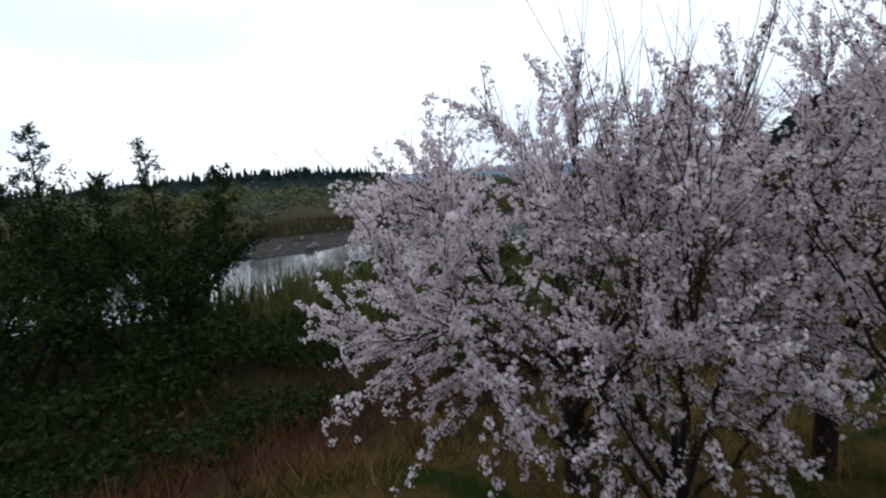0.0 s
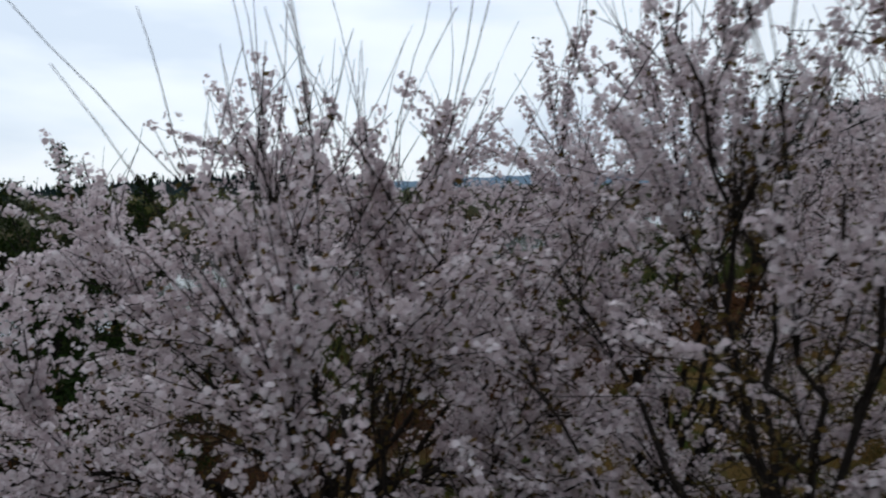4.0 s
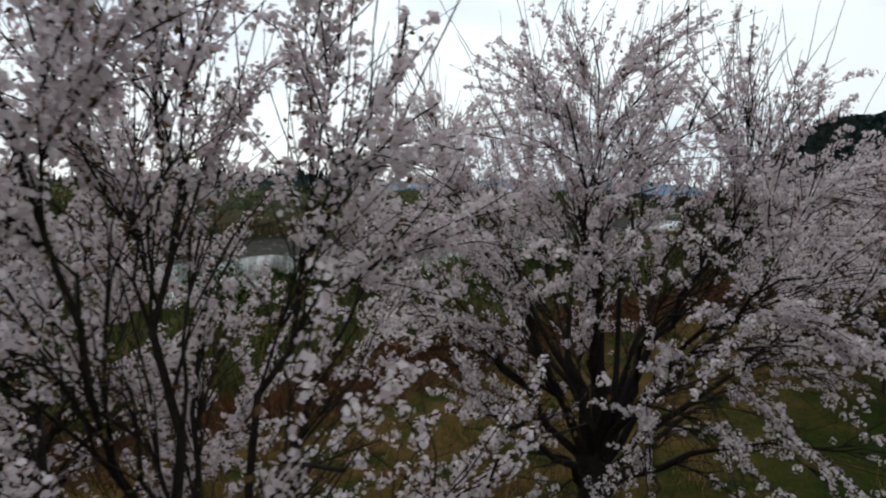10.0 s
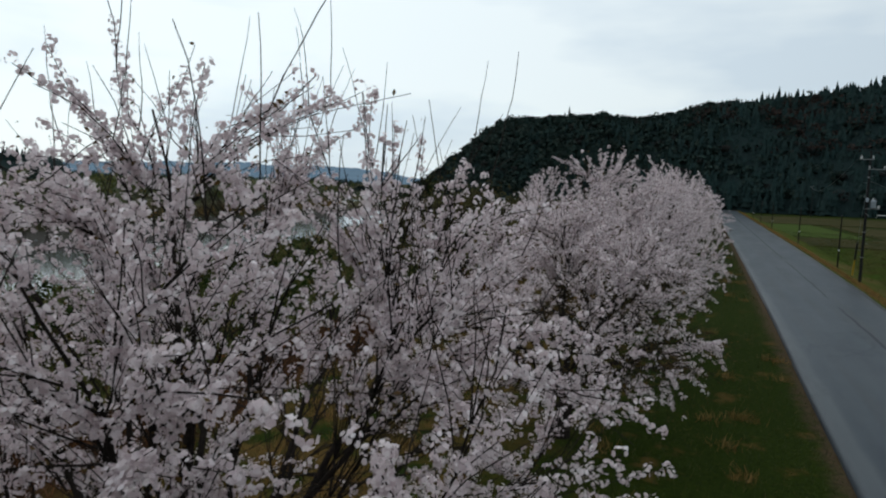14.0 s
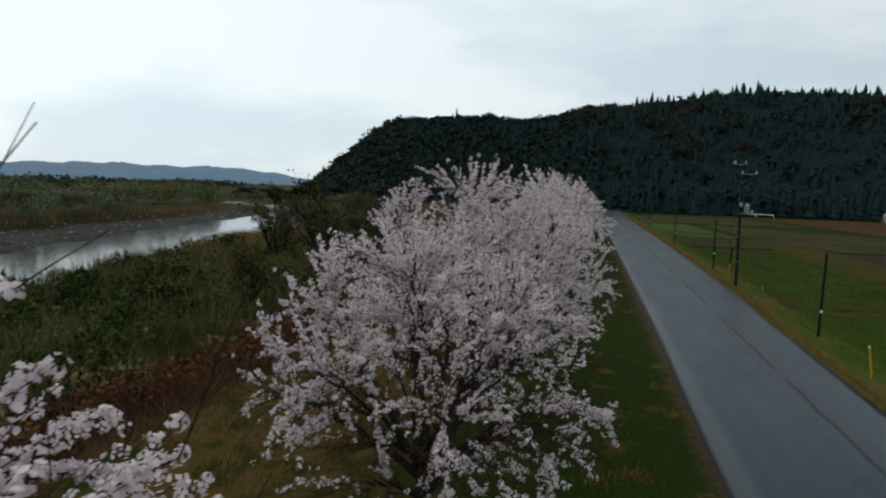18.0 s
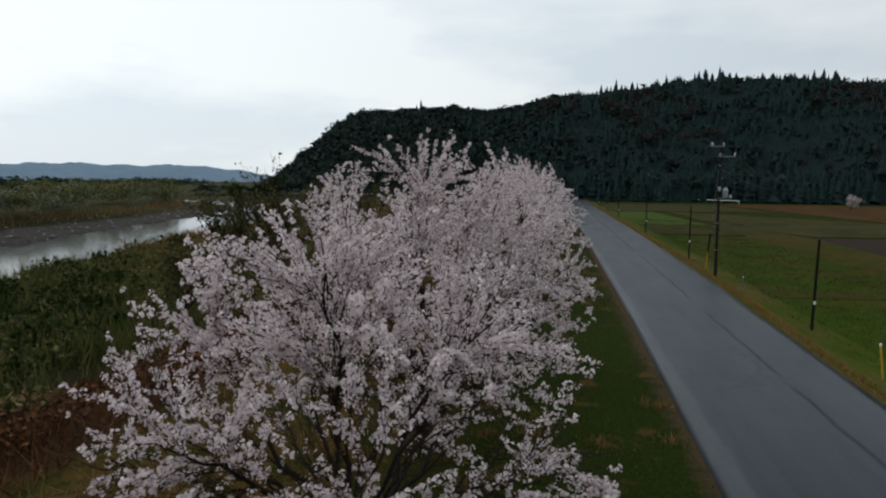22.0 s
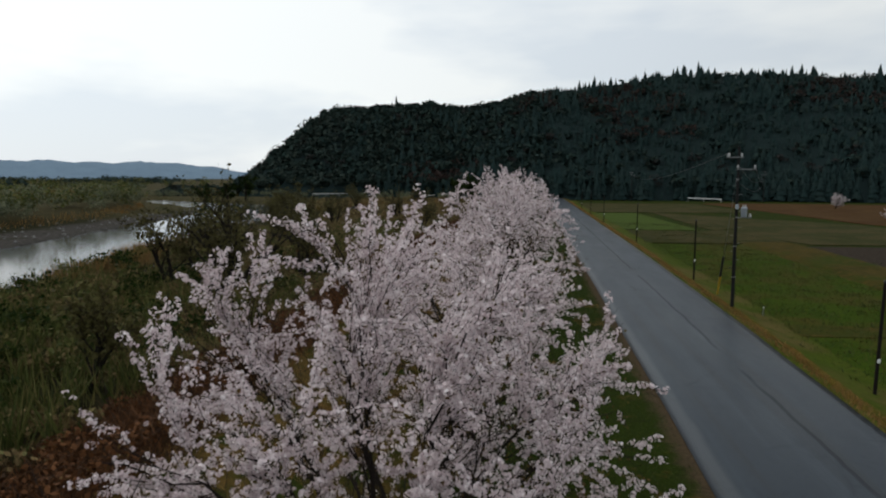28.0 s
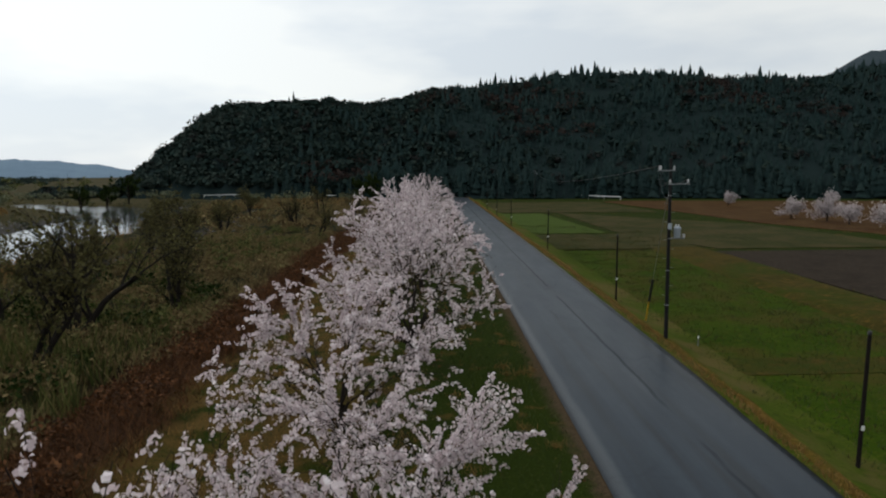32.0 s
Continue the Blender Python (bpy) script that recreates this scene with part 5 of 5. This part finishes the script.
stuff("far_shore_trees", crowns(belt[:200], 6.2, 150, 0.26, 0.42, -0.1, shell=True), M_olive, "belt of olive willows along the far shore", "trees")
stuff("far_shore_trees", crowns(belt[420:520], 7.6, 150, 0.36, 0.42, -0.1, shell=True), M_sasa, "darker trees among the shore willows", "trees")
reeds = scatter(28000, -18.6, -12.8, 12, 120)
stuff("dead_knotweed", blades(rng, reeds, 0.60, 0.026, 0.8), M_rust, "rust-brown dead stems on the bank edge", "dead weeds")
reeds = scatter(9000, -64, -40, 40, 130, lambda x, y: np.abs(x - np.interp(y, BANK_Y, NEAR_BANK) - 2.5) < 2.5)
stuff("bank_reeds", blades(rng, reeds, 1.1, 0.05, 0.3), M_dry, "tawny reeds along the water's edge", "reeds")
low_bush = scatter(110, -28, -16.0, -5, 13)
stuff("riverside_scrub", crowns(low_bush, 1.2, 200, 0.075, 0.75, -0.3), M_scrub, "low dark bushes below the meadow's edge", "scrub")
low_bush = np.repeat(scatter(420, -25, -12.4, -5, 14), 26, axis=0)
low_bush[:, :2] += rng.normal(0, 0.34, (len(low_bush), 2))
low_bush[:, 2] = ground_z(low_bush[:, 0], low_bush[:, 1]) - 0.03
stuff("bank_grass", blades(rng, low_bush, 0.5, 0.022, 0.5), M_rust, "dark brown withered grass on the bank slope", "grass")
near = scatter(32000, -12.8, -0.5, -3, 46)
stuff("meadow_grass", blades(rng, near, 0.12, 0.012, 0.5), M_grass, "short green spring grass under the trees", "grass")
near = scatter(15000, -12.8, -0.6, 46, 110)
stuff("meadow_grass", blades(rng, near, 0.16, 0.03, 0.5), M_grass, "short green grass farther along the row", "grass")


def tufts(n_tufts, per, x0, x1, y0, y1, spread_, h, w):
    c = scatter(n_tufts, x0, x1, y0, y1)
    p = np.repeat(c, per, axis=0)
    p[:, :2] += rng.normal(0, spread_, (len(p), 2))
    p[:, 2] = ground_z(p[:, 0], p[:, 1]) - 0.01
    return blades(rng, p, h, w, 0.55)


stuff("dry_tufts", tufts(230, 60, -12.6, -0.8, 2, 80, 0.17, 0.20, 0.015), M_dry, "straw-coloured grass tufts in the meadow", "grass")
stuff("dry_tufts", tufts(260, 60, -13.5, -8.0, 0, 90, 0.26, 0.28, 0.018), M_dry, "straw-coloured tufts near the bank", "grass")
verge = scatter(18000, 5.74, 6.2, 10, 200)
verge[:, 0] += road_edge(verge[:, 1])
verge[:, 2] = 0.03
stuff("verge_grass", blades(rng, verge, 0.15, 0.022, 0.5), M_dry, "orange dry grass along the road's edge", "grass")
paddy = scatter(18000, 7.0, 18, 30, 96)
paddy[:, 2] = np.where(paddy[:, 0] < 8.4, -0.48, -0.52)
stuff("paddy_weeds", blades(rng, paddy, 0.14, 0.022, 0.5), M_grass, "green weeds in the fallow paddies", "grass")

low_crest = hill_spots(700, 0.86, 318)
stuff("evergreen_forest", crowns(low_crest, 3.6, 26, 1.3, 0.55, -0.1), M_evergreen, "low evergreen growth under the crest trees", "forest")

clump = tufts(420, 26, 8.6, 24, 28, 110, 0.30, 0.16, 0.030)
clump[0][:, 2] += 0.08
stuff("field_tufts", clump, M_strawweed, "withered tufts scattered over the paddies", "grass")
clump = tufts(700, 26, 7.0, 24, 28, 130, 0.40, 0.15, 0.034)
clump[0][:, 2] += 0.08
stuff("field_tufts", clump, M_grass, "green weed tufts scattered over the paddies", "grass")

# stones on the mud bar, in the shallows and along the side stream
st = scatter(1500, -95, -42, 20, 230, lambda x, y: (x < np.interp(y, BANK_Y, FAR_WATER) + 2) & (x > np.interp(y, BANK_Y, FAR_BANK)))
st = np.concatenate([st, scatter(900, -48, -30, 62, 200, lambda x, y: np.abs(x - np.interp(y, STREAM_Y, STREAM_X)) < 3.0)])
oct_v = np.array([(1, 0, 0), (-1, 0, 0), (0, 1, 0), (0, -1, 0), (0, 0, 0.7), (0, 0, -0.7)])
oct_f = np.array([(0, 2, 4), (2, 1, 4), (1, 3, 4), (3, 0, 4), (2, 0, 5), (1, 2, 5), (3, 1, 5), (0, 3, 5)])
sv = st[:, None] + oct_v[None] * rng.uniform(0.08, 0.38, (len(st), 1, 1)) * rng.uniform(0.7, 1.3, (len(st), 6, 1))
stuff("river_stones", (sv.reshape(-1, 3), (np.arange(len(st))[:, None, None] * 6 + oct_f[None]).reshape(-1, 3)), M_rock, "grey stones strewn over the dark mud bar", "stones")
